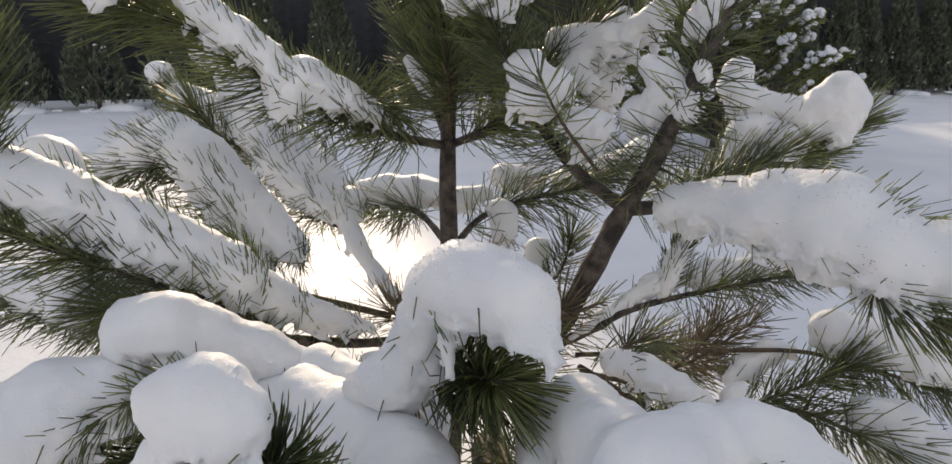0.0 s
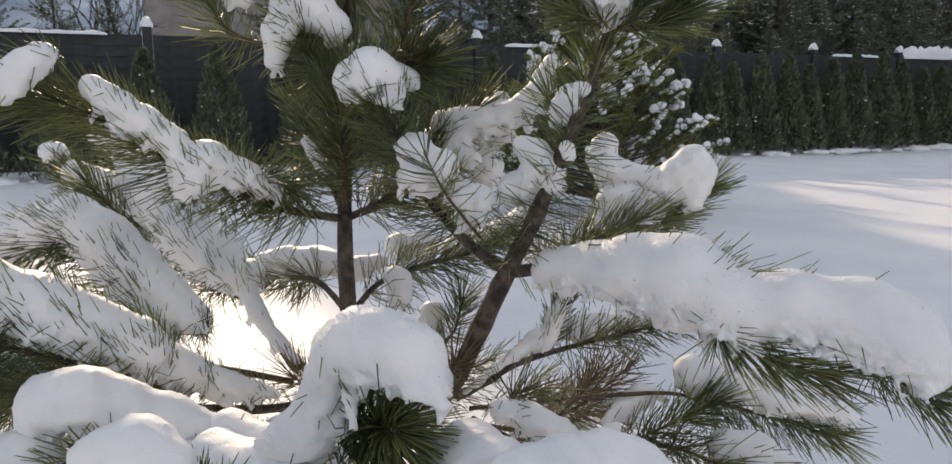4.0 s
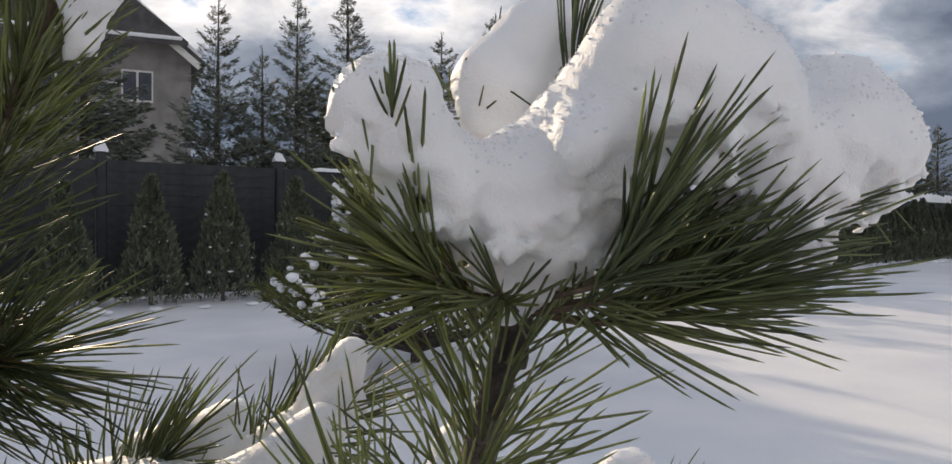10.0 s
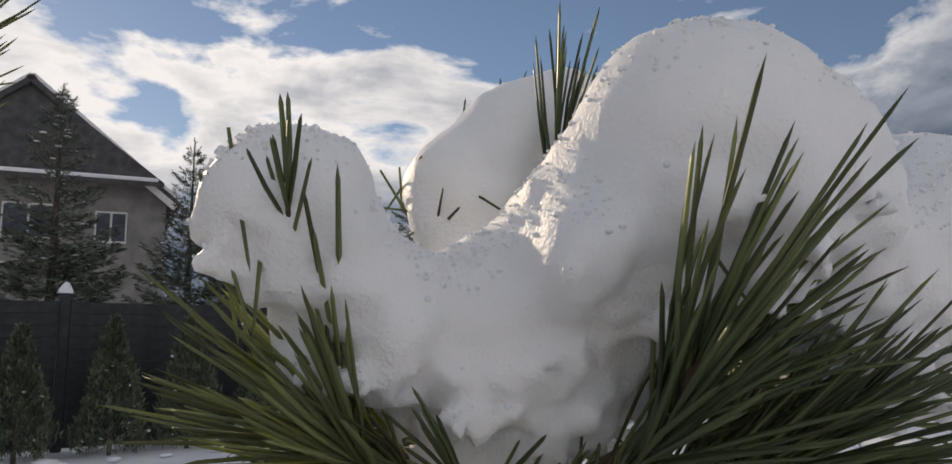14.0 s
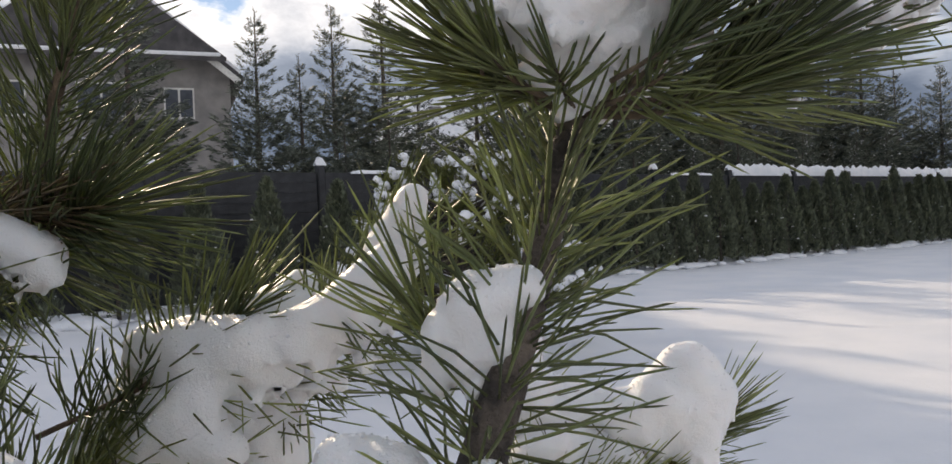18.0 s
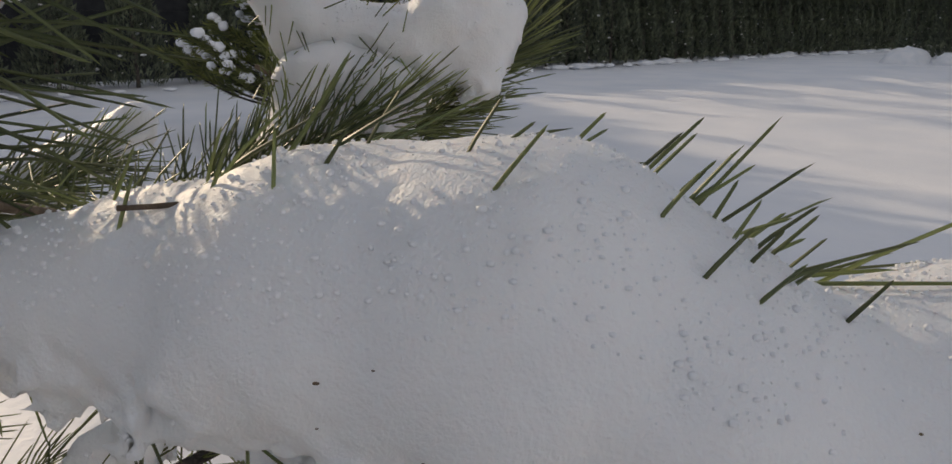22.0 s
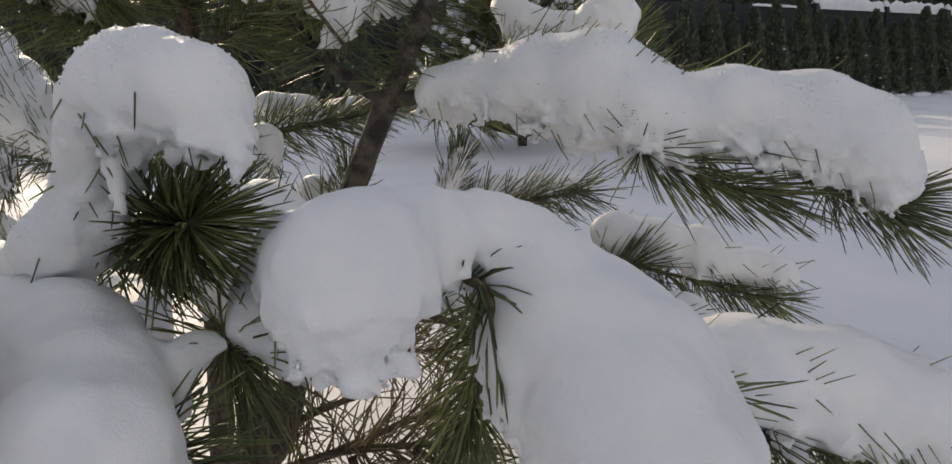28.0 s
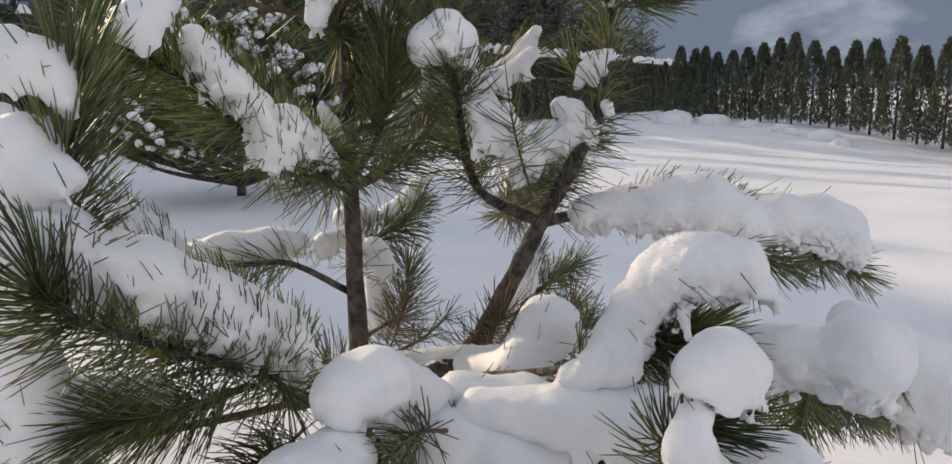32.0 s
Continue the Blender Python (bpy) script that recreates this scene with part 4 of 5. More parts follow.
bough([(0.010, 0.020, 0.950), (-0.215, 0.077, 1.000), (-0.268, 0.082, 1.073), (-0.321, 0.088, 1.119)], 0.00576, 0.00288, start=0.1, n=320, length=0.09, spread=50)
bough([(0.010, 0.020, 0.930), (0.091, 0.000, 0.919), (0.146, -0.024, 0.937), (0.173, -0.036, 0.946)], 0.00504, 0.00288, start=0.1, n=260, length=0.085, spread=50)
snow_mass('snow_clump', [(0.060, -0.200, 0.908, 0.029), (0.086, -0.208, 0.914, 0.034), (0.110, -0.212, 0.902, 0.029), (0.126, -0.212, 0.880, 0.018), None, (0.050, -0.197, 0.893, 0.021), (0.045, -0.190, 0.878, 0.012)], cell=0.005, form='upper')
snow_mass('snow_clump', [(-0.059, -0.115, 1.054, 0.030), (-0.025, -0.109, 1.031, 0.029), (0.013, -0.092, 0.992, 0.027), None, (-0.059, -0.116, 1.039, 0.029), (-0.079, -0.115, 0.986, 0.027), (-0.092, -0.105, 0.940, 0.021)], cell=0.006, form='upper')
snow_mass('snow_clump', [(0.043, -0.035, 0.961, 0.022), (0.084, -0.039, 0.931, 0.022), (0.133, -0.044, 0.914, 0.020)], cell=0.006, form='upper')
snow_mass('snow_clump', [(-0.014, -0.015, 1.237, 0.030), (0.016, -0.017, 1.237, 0.028), (-0.026, -0.004, 1.210, 0.024), None, (0.060, -0.001, 1.211, 0.027), (0.081, -0.004, 1.168, 0.031), (0.131, -0.008, 1.158, 0.019)], cell=0.006, form='upper')
snow_mass('snow_clump', [(-0.226, 0.112, 1.203, 0.022), (-0.194, 0.109, 1.207, 0.022), (-0.162, 0.106, 1.188, 0.015)], cell=0.006, form='upper')
snow_mass('snow_clump', [(0.200, -0.012, 1.217, 0.026), (0.213, -0.014, 1.191, 0.019), (0.208, -0.014, 1.157, 0.013)], cell=0.006, form='upper')
snow_mass('snow_clump', [(0.021, 0.010, 1.114, 0.019), (0.029, 0.009, 1.084, 0.015)], cell=0.006, form='upper')
snow_mass('snow_clump', [(-0.099, 0.024, 1.335, 0.033), (-0.074, 0.021, 1.292, 0.024), None, (0.090, 0.009, 1.341, 0.026), (0.081, 0.009, 1.315, 0.017)], cell=0.006, form='upper')
snow_mass('snow_clump', [(-0.258, 0.082, 1.109, 0.025), (-0.223, 0.079, 1.082, 0.022), (-0.196, 0.076, 1.063, 0.016)], cell=0.006, form='upper')

# whorl at the trunk junction
bough([(0.000, 0.000, 0.650), (-0.098, -0.120, 0.690), (-0.237, -0.200, 0.770), (-0.330, -0.240, 0.845), (-0.430, -0.330, 0.890)], 0.00864, 0.0036, start=0.12, n=760, length=0.095, spread=52)
snow_mass('snow_clump', [(-0.099, -0.141, 0.720, 0.020), (-0.139, -0.172, 0.746, 0.027), (-0.185, -0.203, 0.775, 0.035), (-0.207, -0.213, 0.748, 0.034), (-0.233, -0.224, 0.807, 0.024), (-0.270, -0.243, 0.838, 0.027), (-0.305, -0.262, 0.868, 0.027), (-0.325, -0.289, 0.896, 0.022), None, (-0.202, -0.210, 0.757, 0.037), (-0.201, -0.218, 0.725, 0.020), None, (-0.365, -0.339, 0.933, 0.025), (-0.402, -0.363, 0.900, 0.033)], cell=0.006, form='comb')
bough([(0.000, 0.000, 0.650), (0.130, 0.070, 0.700), (0.280, 0.060, 0.800), (0.375, -0.005, 0.900)], 0.00792, 0.0036, start=0.15, n=420, length=0.08, spread=50)
snow_mass('snow_clump', [(0.131, 0.094, 0.741, 0.028), (0.188, 0.090, 0.796, 0.032), (0.255, 0.065, 0.808, 0.041), (0.302, 0.042, 0.833, 0.035), (0.348, 0.008, 0.859, 0.028), (0.378, -0.023, 0.906, 0.022), (0.391, -0.044, 0.942, 0.014), None, (0.255, 0.065, 0.789, 0.042), (0.272, 0.062, 0.743, 0.033), None, (0.302, 0.062, 0.867, 0.024), (0.226, 0.088, 0.838, 0.024)], cell=0.006, form='side')
bough([(0.000, 0.000, 0.650), (0.080, -0.020, 0.690), (0.180, 0.000, 0.770)], 0.0072, 0.0036, start=0.2, n=220, length=0.085, spread=50)
bough([(0.000, 0.000, 0.660), (-0.060, 0.100, 0.750), (-0.120, 0.180, 0.860)], 0.0072, 0.0036, start=0.1, n=320, length=0.085, spread=50)
bough([(0.000, 0.000, 0.660), (0.020, -0.090, 0.760), (0.020, -0.150, 0.880)], 0.00648, 0.0036, start=0.15, n=300, length=0.085, spread=48)
snow_mass('snow_clump', [(-0.062, -0.034, 0.800, 0.012), (-0.046, -0.030, 0.775, 0.014), (-0.030, -0.034, 0.742, 0.011), None, (0.104, -0.120, 0.860, 0.013), (0.120, -0.125, 0.840, 0.011)], cell=0.006, form='side')

# bough from the fork across the trunk
bough([(0.310, -0.168, 0.582), (0.228, -0.100, 0.632), (0.164, -0.139, 0.721), (0.117, -0.190, 0.830), (0.090, -0.200, 0.900)], 0.0112, 0.0040, start=0.25, n=560, length=0.085, spread=55)
snow_mass('snow_clump', [(0.158, -0.210, 0.794, 0.033), (0.171, -0.215, 0.750, 0.035), (0.200, -0.205, 0.768, 0.031), None, (0.227, -0.192, 0.706, 0.030), (0.261, -0.195, 0.701, 0.030), (0.236, -0.196, 0.671, 0.022)], cell=0.005, rough=1.4, form='flap')
snow_mass('snow_clump', [(0.430, -0.217, 0.888, 0.013), (0.411, -0.204, 0.875, 0.017), (0.395, -0.191, 0.861, 0.015), (0.389, -0.181, 0.837, 0.012), None, (0.405, -0.204, 0.846, 0.013), (0.416, -0.216, 0.855, 0.011)], cell=0.004, rough=1.2, form='flap')
snow_mass('snow_clump', [(0.402, -0.243, 0.796, 0.013), (0.405, -0.244, 0.787, 0.012)], cell=0.003, rough=0.4, form='flap')
snow_mass('snow_clump', [(0.337, -0.193, 0.794, 0.016), (0.357, -0.203, 0.783, 0.019), (0.379, -0.214, 0.764, 0.017), (0.356, -0.200, 0.750, 0.024), (0.319, -0.173, 0.724, 0.023), (0.382, -0.212, 0.735, 0.017), (0.393, -0.223, 0.752, 0.011)], cell=0.0035, rough=1.3, form='flap')
bough([(0.410, -0.220, 0.820), (0.395, -0.171, 0.846), (0.377, -0.165, 0.877)], 0.00432, 0.00216, start=0.1, n=50, length=0.08, spread=50)
snow_mass('snow_clump', [(0.192, 0.026, 0.832, 0.026), (0.232, 0.007, 0.824, 0.034), (0.275, -0.012, 0.833, 0.029), (0.313, -0.030, 0.850, 0.024), (0.350, -0.047, 0.874, 0.022), (0.370, -0.060, 0.897, 0.020), None, (0.226, -0.004, 0.795, 0.033), (0.198, 0.001, 0.770, 0.029), (0.249, -0.021, 0.764, 0.020)], cell=0.006, form='flap')
bough([(0.265, -0.200, 0.646), (0.211, -0.240, 0.723), (0.178, -0.262, 0.793)], 0.00288, 0.00144, start=0.1, n=70, length=0.08, spread=66)

# snow-loaded arm
bough([(0.310, -0.168, 0.582), (0.400, -0.210, 0.595), (0.520, -0.280, 0.590), (0.630, -0.350, 0.550), (0.740, -0.390, 0.530), (0.840, -0.420, 0.490), (0.900, -0.450, 0.450)], 0.0115, 0.00288, start=0.28, n=210, length=0.07, spread=50)
bough([(0.620, -0.350, 0.530), (0.620, -0.375, 0.528), (0.695, -0.393, 0.495), (0.774, -0.400, 0.478)], 0.00504, 0.00288, start=0.1, n=210, length=0.078, spread=34)
bough([(0.800, -0.410, 0.500), (0.876, -0.377, 0.468), (0.925, -0.390, 0.469)], 0.00432, 0.00288, start=0.1, n=140, length=0.07, spread=38)
snow_mass('snow_roll', [(0.388, -0.213, 0.597, 0.040), (0.450, -0.245, 0.603, 0.048), (0.500, -0.283, 0.606, 0.057), (0.572, -0.325, 0.597, 0.066), (0.610, -0.350, 0.580, 0.058), (0.641, -0.360, 0.560, 0.050), (0.720, -0.378, 0.573, 0.053), (0.800, -0.400, 0.562, 0.058), (0.843, -0.423, 0.541, 0.055), (0.872, -0.430, 0.508, 0.041)], cell=0.0032, form='arm', rough=0.3)

# far bough on the right of the side stem
bough([(0.340, -0.180, 0.640), (0.418, 0.105, 0.553), (0.518, 0.195, 0.560), (0.644, 0.221, 0.604), (0.753, 0.227, 0.686)], 0.00324, 0.00216, start=0.08, n=760, length=0.08, spread=46)
snow_mass('snow_clump', [(0.536, 0.298, 0.771, 0.032), (0.532, 0.294, 0.736, 0.035), (0.561, 0.270, 0.703, 0.040), (0.619, 0.243, 0.699, 0.028), (0.659, 0.231, 0.686, 0.040), (0.699, 0.225, 0.714, 0.038), (0.719, 0.223, 0.739, 0.032), (0.736, 0.215, 0.715, 0.029), (0.718, 0.212, 0.667, 0.029)], cell=0.005, form='perch')
snow_mass('snow_clump', [(0.558, 0.252, 0.656, 0.041), (0.550, 0.237, 0.610, 0.037), (0.513, 0.210, 0.576, 0.029), None, (0.585, 0.247, 0.664, 0.038), (0.629, 0.222, 0.646, 0.033), (0.613, 0.210, 0.614, 0.030), (0.580, 0.213, 0.580, 0.026)], cell=0.005, form='comb')
bough([(0.407, 0.087, 0.554), (0.464, 0.138, 0.571), (0.539, 0.164, 0.599), (0.628, 0.187, 0.625)], 0.00288, 0.00144, start=0.1, n=300, length=0.085, spread=52)
bough([(0.502, 0.312, 0.670), (0.554, 0.272, 0.639), (0.591, 0.237, 0.616)], 0.00288, 0.00144, start=0.1, n=150, length=0.08, spread=60)

# low boughs on the right
bough([(0.216, -0.100, 0.330), (0.277, -0.099, 0.362), (0.338, -0.059, 0.384), (0.495, 0.046, 0.396), (0.667, 0.152, 0.402)], 0.00936, 0.00288, start=0.62, n=260, length=0.075, spread=60)
snow_mass('snow_clump', [(0.404, 0.027, 0.413, 0.022), (0.474, 0.072, 0.415, 0.023), (0.558, 0.117, 0.413, 0.021), (0.642, 0.154, 0.416, 0.014)], cell=0.006, form='low')
bough([(0.240, -0.080, 0.300), (0.562, -0.104, 0.340), (0.674, -0.080, 0.319), (0.798, -0.072, 0.285), (0.930, -0.084, 0.249)], 0.00432, 0.00216, start=0.42, n=330, length=0.07, spread=58)
snow_mass('snow_clump', [(0.660, -0.069, 0.365, 0.036), (0.730, -0.071, 0.347, 0.040), (0.796, -0.071, 0.334, 0.047), (0.842, -0.070, 0.316, 0.039), None, (0.889, -0.068, 0.302, 0.037), (0.926, -0.075, 0.292, 0.037)], cell=0.006, form='low')
bough([(0.250, -0.200, 0.330), (0.532, -0.518, 0.309), (0.621, -0.573, 0.297), (0.754, -0.558, 0.245), (0.925, -0.540, 0.181)], 0.00504, 0.00216, start=0.1, n=760, length=0.08, spread=52)
snow_mass('snow_clump', [(0.609, -0.560, 0.345, 0.046), (0.674, -0.559, 0.331, 0.058), (0.758, -0.554, 0.304, 0.064), (0.858, -0.542, 0.270, 0.062), (0.964, -0.533, 0.239, 0.049)], cell=0.006, form='low')
bough([(0.250, -0.150, 0.300), (0.506, -0.143, 0.255), (0.592, -0.193, 0.277), (0.662, -0.203, 0.255), (0.743, -0.215, 0.233)], 0.00432, 0.00216, start=0.3, n=260, length=0.08, spread=62)
bough([(0.430, -0.170, 0.262), (0.500, -0.160, 0.252), (0.557, -0.151, 0.278), (0.621, -0.139, 0.305), (0.681, -0.123, 0.331)], 0.0032, 0.0018, start=0.2, n=210, length=0.085, spread=48)
bough([(0.330, -0.120, 0.280), (0.406, -0.085, 0.288), (0.470, -0.040, 0.304), (0.548, 0.011, 0.346)], 0.0036, 0.002, start=0.15, n=150, length=0.075, spread=58, dry=True)
bough([(0.406, -0.085, 0.288), (0.450, -0.060, 0.320), (0.485, -0.040, 0.360)], 0.0026, 0.0016, start=0.1, n=90, length=0.07, spread=55, dry=True)
snow_mass('snow_clump', [(0.696, -0.170, 0.268, 0.036), (0.740, -0.182, 0.246, 0.048), (0.784, -0.198, 0.206, 0.054), None, (0.495, -0.125, 0.291, 0.010), (0.524, -0.104, 0.307, 0.019), (0.560, -0.082, 0.327, 0.024), (0.599, -0.081, 0.332, 0.013), None, (0.488, -0.257, 0.341, 0.011), (0.472, -0.268, 0.328, 0.016), (0.468, -0.280, 0.312, 0.015), (0.449, -0.333, 0.308, 0.021)], cell=0.006, form='low')

# boughs towards the front
bough([(0.120, -0.120, 0.300), (0.054, -0.525, 0.449), (0.135, -0.614, 0.493), (0.181, -0.674, 0.513)], 0.0072, 0.0036, start=0.4, n=520, length=0.075, spread=58)
snow_mass('snow_clump', [(0.124, -0.664, 0.594, 0.037), (0.148, -0.681, 0.606, 0.044), (0.176, -0.699, 0.611, 0.042), (0.203, -0.715, 0.606, 0.039), (0.223, -0.736, 0.588, 0.022), None, (0.124, -0.662, 0.588, 0.038), (0.106, -0.645, 0.555, 0.037), (0.092, -0.634, 0.522, 0.035), (0.062, -0.645, 0.488, 0.031), (0.035, -0.620, 0.465, 0.030), None, (0.134, -0.690, 0.560, 0.015), (0.140, -0.700, 0.530, 0.007)], cell=0.004, form='cap', rough=0.8)
snow_mass('snow_clump', [(-0.033, -0.498, 0.413, 0.027), (-0.066, -0.495, 0.434, 0.028), (0.012, -0.542, 0.421, 0.031), (0.073, -0.611, 0.414, 0.031)], cell=0.006)
bough([(0.150, -0.150, 0.280), (0.249, -0.560, 0.415), (0.342, -0.723, 0.460), (0.389, -0.780, 0.491), (0.405, -0.801, 0.458)], 0.00648, 0.0036, start=0.6, n=90, length=0.036, spread=48)
snow_mass('snow_clump', [(0.214, -0.574, 0.438, 0.026), (0.234, -0.604, 0.448, 0.037), (0.262, -0.660, 0.468, 0.046), (0.288, -0.735, 0.484, 0.046), (0.306, -0.790, 0.494, 0.042), (0.316, -0.822, 0.507, 0.050), (0.314, -0.826, 0.494, 0.047), (0.318, -0.834, 0.482, 0.030), None, (0.322, -0.805, 0.514, 0.041), (0.356, -0.776, 0.518, 0.033), (0.394, -0.746, 0.513, 0.031), (0.426, -0.742, 0.499, 0.036), (0.446, -0.766, 0.477, 0.043), (0.460, -0.808, 0.450, 0.050), (0.474, -0.852, 0.420, 0.055), (0.490, -0.888, 0.388, 0.054), (0.507, -0.915, 0.357, 0.048), None, (0.428, -0.752, 0.482, 0.040), (0.438, -0.785, 0.444, 0.047), (0.462, -0.830, 0.405, 0.052), None, (0.470, -0.770, 0.462, 0.042), (0.495, -0.810, 0.432, 0.048), (0.515, -0.850, 0.395, 0.046)], cell=0.004, form='hook', rough=0.7, blend=0.010)
bough([(0.4, -0.696, 0.459), (0.399, -0.686, 0.391), (0.388, -0.677, 0.326)], 0.00432, 0.00216, start=0.05, n=230, length=0.06, spread=58)
snow_mass('snow_clump', [(0.223, -0.618, 0.445, 0.026), (0.234, -0.667, 0.425, 0.026), (0.254, -0.691, 0.411, 0.021)], cell=0.006)
bough([(0.050, -0.200, 0.260), (0.055, -0.751, 0.340), (0.010, -0.790, 0.455), (0.024, -0.845, 0.510)], 0.00576, 0.00288, start=0.55, n=330, length=0.066, spread=52)
snow_mass('snow_clump', [(-0.036, -0.874, 0.572, 0.032), (-0.012, -0.878, 0.570, 0.041), (0.012, -0.880, 0.561, 0.034), (0.014, -0.886, 0.542, 0.018), None, (-0.042, -0.878, 0.535, 0.023), (-0.052, -0.878, 0.508, 0.027), (-0.048, -0.895, 0.478, 0.034)], cell=0.004, form='ball', rough=0.8, blend=0.008)
snow_mass('snow_clump', [(-0.036, -0.950, 0.452, 0.045), (-0.001, -0.941, 0.461, 0.045), (0.031, -0.940, 0.449, 0.040), (0.053, -0.926, 0.448, 0.028), (-0.010, -0.970, 0.417, 0.055), (0.042, -0.964, 0.410, 0.039)], cell=0.006, form='dome')
bough([(0.050, -0.250, 0.200), (0.089, -0.831, 0.343), (0.051, -0.905, 0.390), (0.030, -0.950, 0.397)], 0.0036, 0.00216, start=0.15, n=460, length=0.08, spread=60)
bough([(-0.134, -0.583, 0.433), (-0.192, -0.616, 0.455), (-0.260, -0.637, 0.428), (-0.340, -0.669, 0.381), (-0.413, -0.699, 0.334)], 0.00288, 0.00144, start=0.1, n=300, length=0.05, spread=58)
snow_mass('snow_clump', [(-0.258, -0.576, 0.502, 0.042), (-0.219, -0.569, 0.503, 0.041), (-0.181, -0.548, 0.487, 0.036), (-0.144, -0.518, 0.465, 0.034), (-0.097, -0.499, 0.438, 0.028)], cell=0.005, form='ball')
snow_mass('snow_clump', [(-0.279, -0.604, 0.437, 0.045), (-0.328, -0.630, 0.420, 0.056), (-0.376, -0.658, 0.396, 0.061), (-0.429, -0.686, 0.373, 0.059), (-0.490, -0.706, 0.346, 0.056)], cell=0.006)
snow_mass('snow_clump', [(-0.062, -0.552, 0.426, 0.033), (0.018, -0.617, 0.420, 0.045), (0.086, -0.694, 0.417, 0.051), (0.132, -0.767, 0.405, 0.056), (0.152, -0.822, 0.392, 0.059), (0.151, -0.866, 0.355, 0.056), None, (0.193, -0.697, 0.421, 0.021), (0.178, -0.724, 0.413, 0.024), None, (0.202, -0.806, 0.359, 0.022)], cell=0.006, form='slope')
bough([(0.080, -0.200, 0.250), (0.085, -0.666, 0.352), (0.167, -0.759, 0.357), (0.209, -0.815, 0.334)], 0.0072, 0.0036, start=0.25, n=520, length=0.08, spread=60)
bough([(0.100, -0.200, 0.280), (0.186, -0.629, 0.403), (0.217, -0.679, 0.401)], 0.00504, 0.00288, start=0.3, n=150, length=0.075, spread=60)
snow_mass('snow_clump', [(-0.068, -0.269, 0.326, 0.034), (-0.023, -0.339, 0.341, 0.042), (0.026, -0.400, 0.360, 0.044), (0.055, -0.481, 0.359, 0.046), None, (-0.046, -0.411, 0.323, 0.049), (0.000, -0.494, 0.333, 0.048)], cell=0.006)

# boughs on the left
bough([(0.000, -0.030, 0.300), (-0.128, -0.159, 0.329), (-0.210, -0.247, 0.364), (-0.258, -0.348, 0.448), (-0.340, -0.410, 0.505), (-0.426, -0.472, 0.562), (-0.506, -0.533, 0.621), (-0.537, -0.578, 0.670)], 0.00864, 0.0036, start=0.3, n=640, length=0.085, spread=55)
snow_mass('snow_roll', [(-0.108, -0.150, 0.353, 0.016), (-0.164, -0.203, 0.384, 0.025), (-0.216, -0.272, 0.433, 0.034), (-0.255, -0.346, 0.498, 0.042), (-0.311, -0.377, 0.536, 0.046), (-0.373, -0.416, 0.587, 0.047), (-0.429, -0.456, 0.631, 0.046), (-0.478, -0.478, 0.657, 0.043), (-0.516, -0.517, 0.690, 0.039)], cell=0.005, form='comb')
bough([(-0.517, -0.487, 0.625), (-0.506, -0.503, 0.699), (-0.493, -0.504, 0.785), (-0.484, -0.508, 0.846)], 0.00576, 0.00288, start=0.1, n=420, length=0.08, spread=42)
snow_mass('snow_clump', [(-0.534, -0.475, 0.858, 0.032), (-0.506, -0.506, 0.849, 0.026), (-0.496, -0.531, 0.819, 0.014), None, (-0.533, -0.505, 0.776, 0.037), (-0.513, -0.535, 0.749, 0.024), (-0.539, -0.502, 0.719, 0.033), (-0.532, -0.506, 0.662, 0.024)], cell=0.006, form='side')
snow_mass('snow_clump', [(-0.582, -0.275, 0.645, 0.049), (-0.543, -0.286, 0.430, 0.052), (-0.475, -0.271, 0.416, 0.047), (-0.407, -0.256, 0.402, 0.041)], cell=0.007, form='side')
bough([(-0.299, -0.316, 0.433), (-0.394, -0.320, 0.422), (-0.486, -0.321, 0.429)], 0.00576, 0.00288, start=0.1, n=380, length=0.09, spread=48)
bough([(-0.100, 0.030, 0.350), (-0.124, 0.024, 0.350), (-0.229, 0.134, 0.440), (-0.323, 0.180, 0.478), (-0.472, 0.282, 0.562), (-0.637, 0.360, 0.647), (-0.793, 0.429, 0.734)], 0.0072, 0.0036, start=0.45, n=640, length=0.085, spread=52)
snow_mass('snow_roll', [(-0.805, 0.432, 0.753, 0.033), None, (-0.731, 0.400, 0.700, 0.038), (-0.650, 0.375, 0.674, 0.037), (-0.542, 0.317, 0.625, 0.047), (-0.451, 0.268, 0.579, 0.046), (-0.363, 0.218, 0.529, 0.045), (-0.295, 0.180, 0.498, 0.033), (-0.245, 0.168, 0.503, 0.036), None, (-0.243, 0.139, 0.470, 0.028), (-0.213, 0.103, 0.429, 0.023), (-0.157, 0.058, 0.381, 0.019), (-0.112, 0.026, 0.350, 0.016)], cell=0.007, form='comb')
bough([(-0.472, 0.282, 0.562), (-0.545, 0.233, 0.622), (-0.600, 0.192, 0.703)], 0.00504, 0.00288, start=0.1, n=200, length=0.085, spread=50)
snow_mass('snow_clump', [(-0.611, 0.313, 0.807, 0.038), (-0.547, 0.302, 0.774, 0.043), (-0.515, 0.290, 0.721, 0.058), (-0.470, 0.274, 0.651, 0.071), (-0.401, 0.237, 0.587, 0.070), (-0.327, 0.201, 0.534, 0.062), (-0.278, 0.160, 0.498, 0.046)], cell=0.006, form='comb')
bough([(-0.296, 0.189, 0.482), (-0.463, 0.285, 0.602), (-0.554, 0.317, 0.739), (-0.596, 0.315, 0.827)], 0.00432, 0.00216, start=0.1, n=330, length=0.075, spread=50)
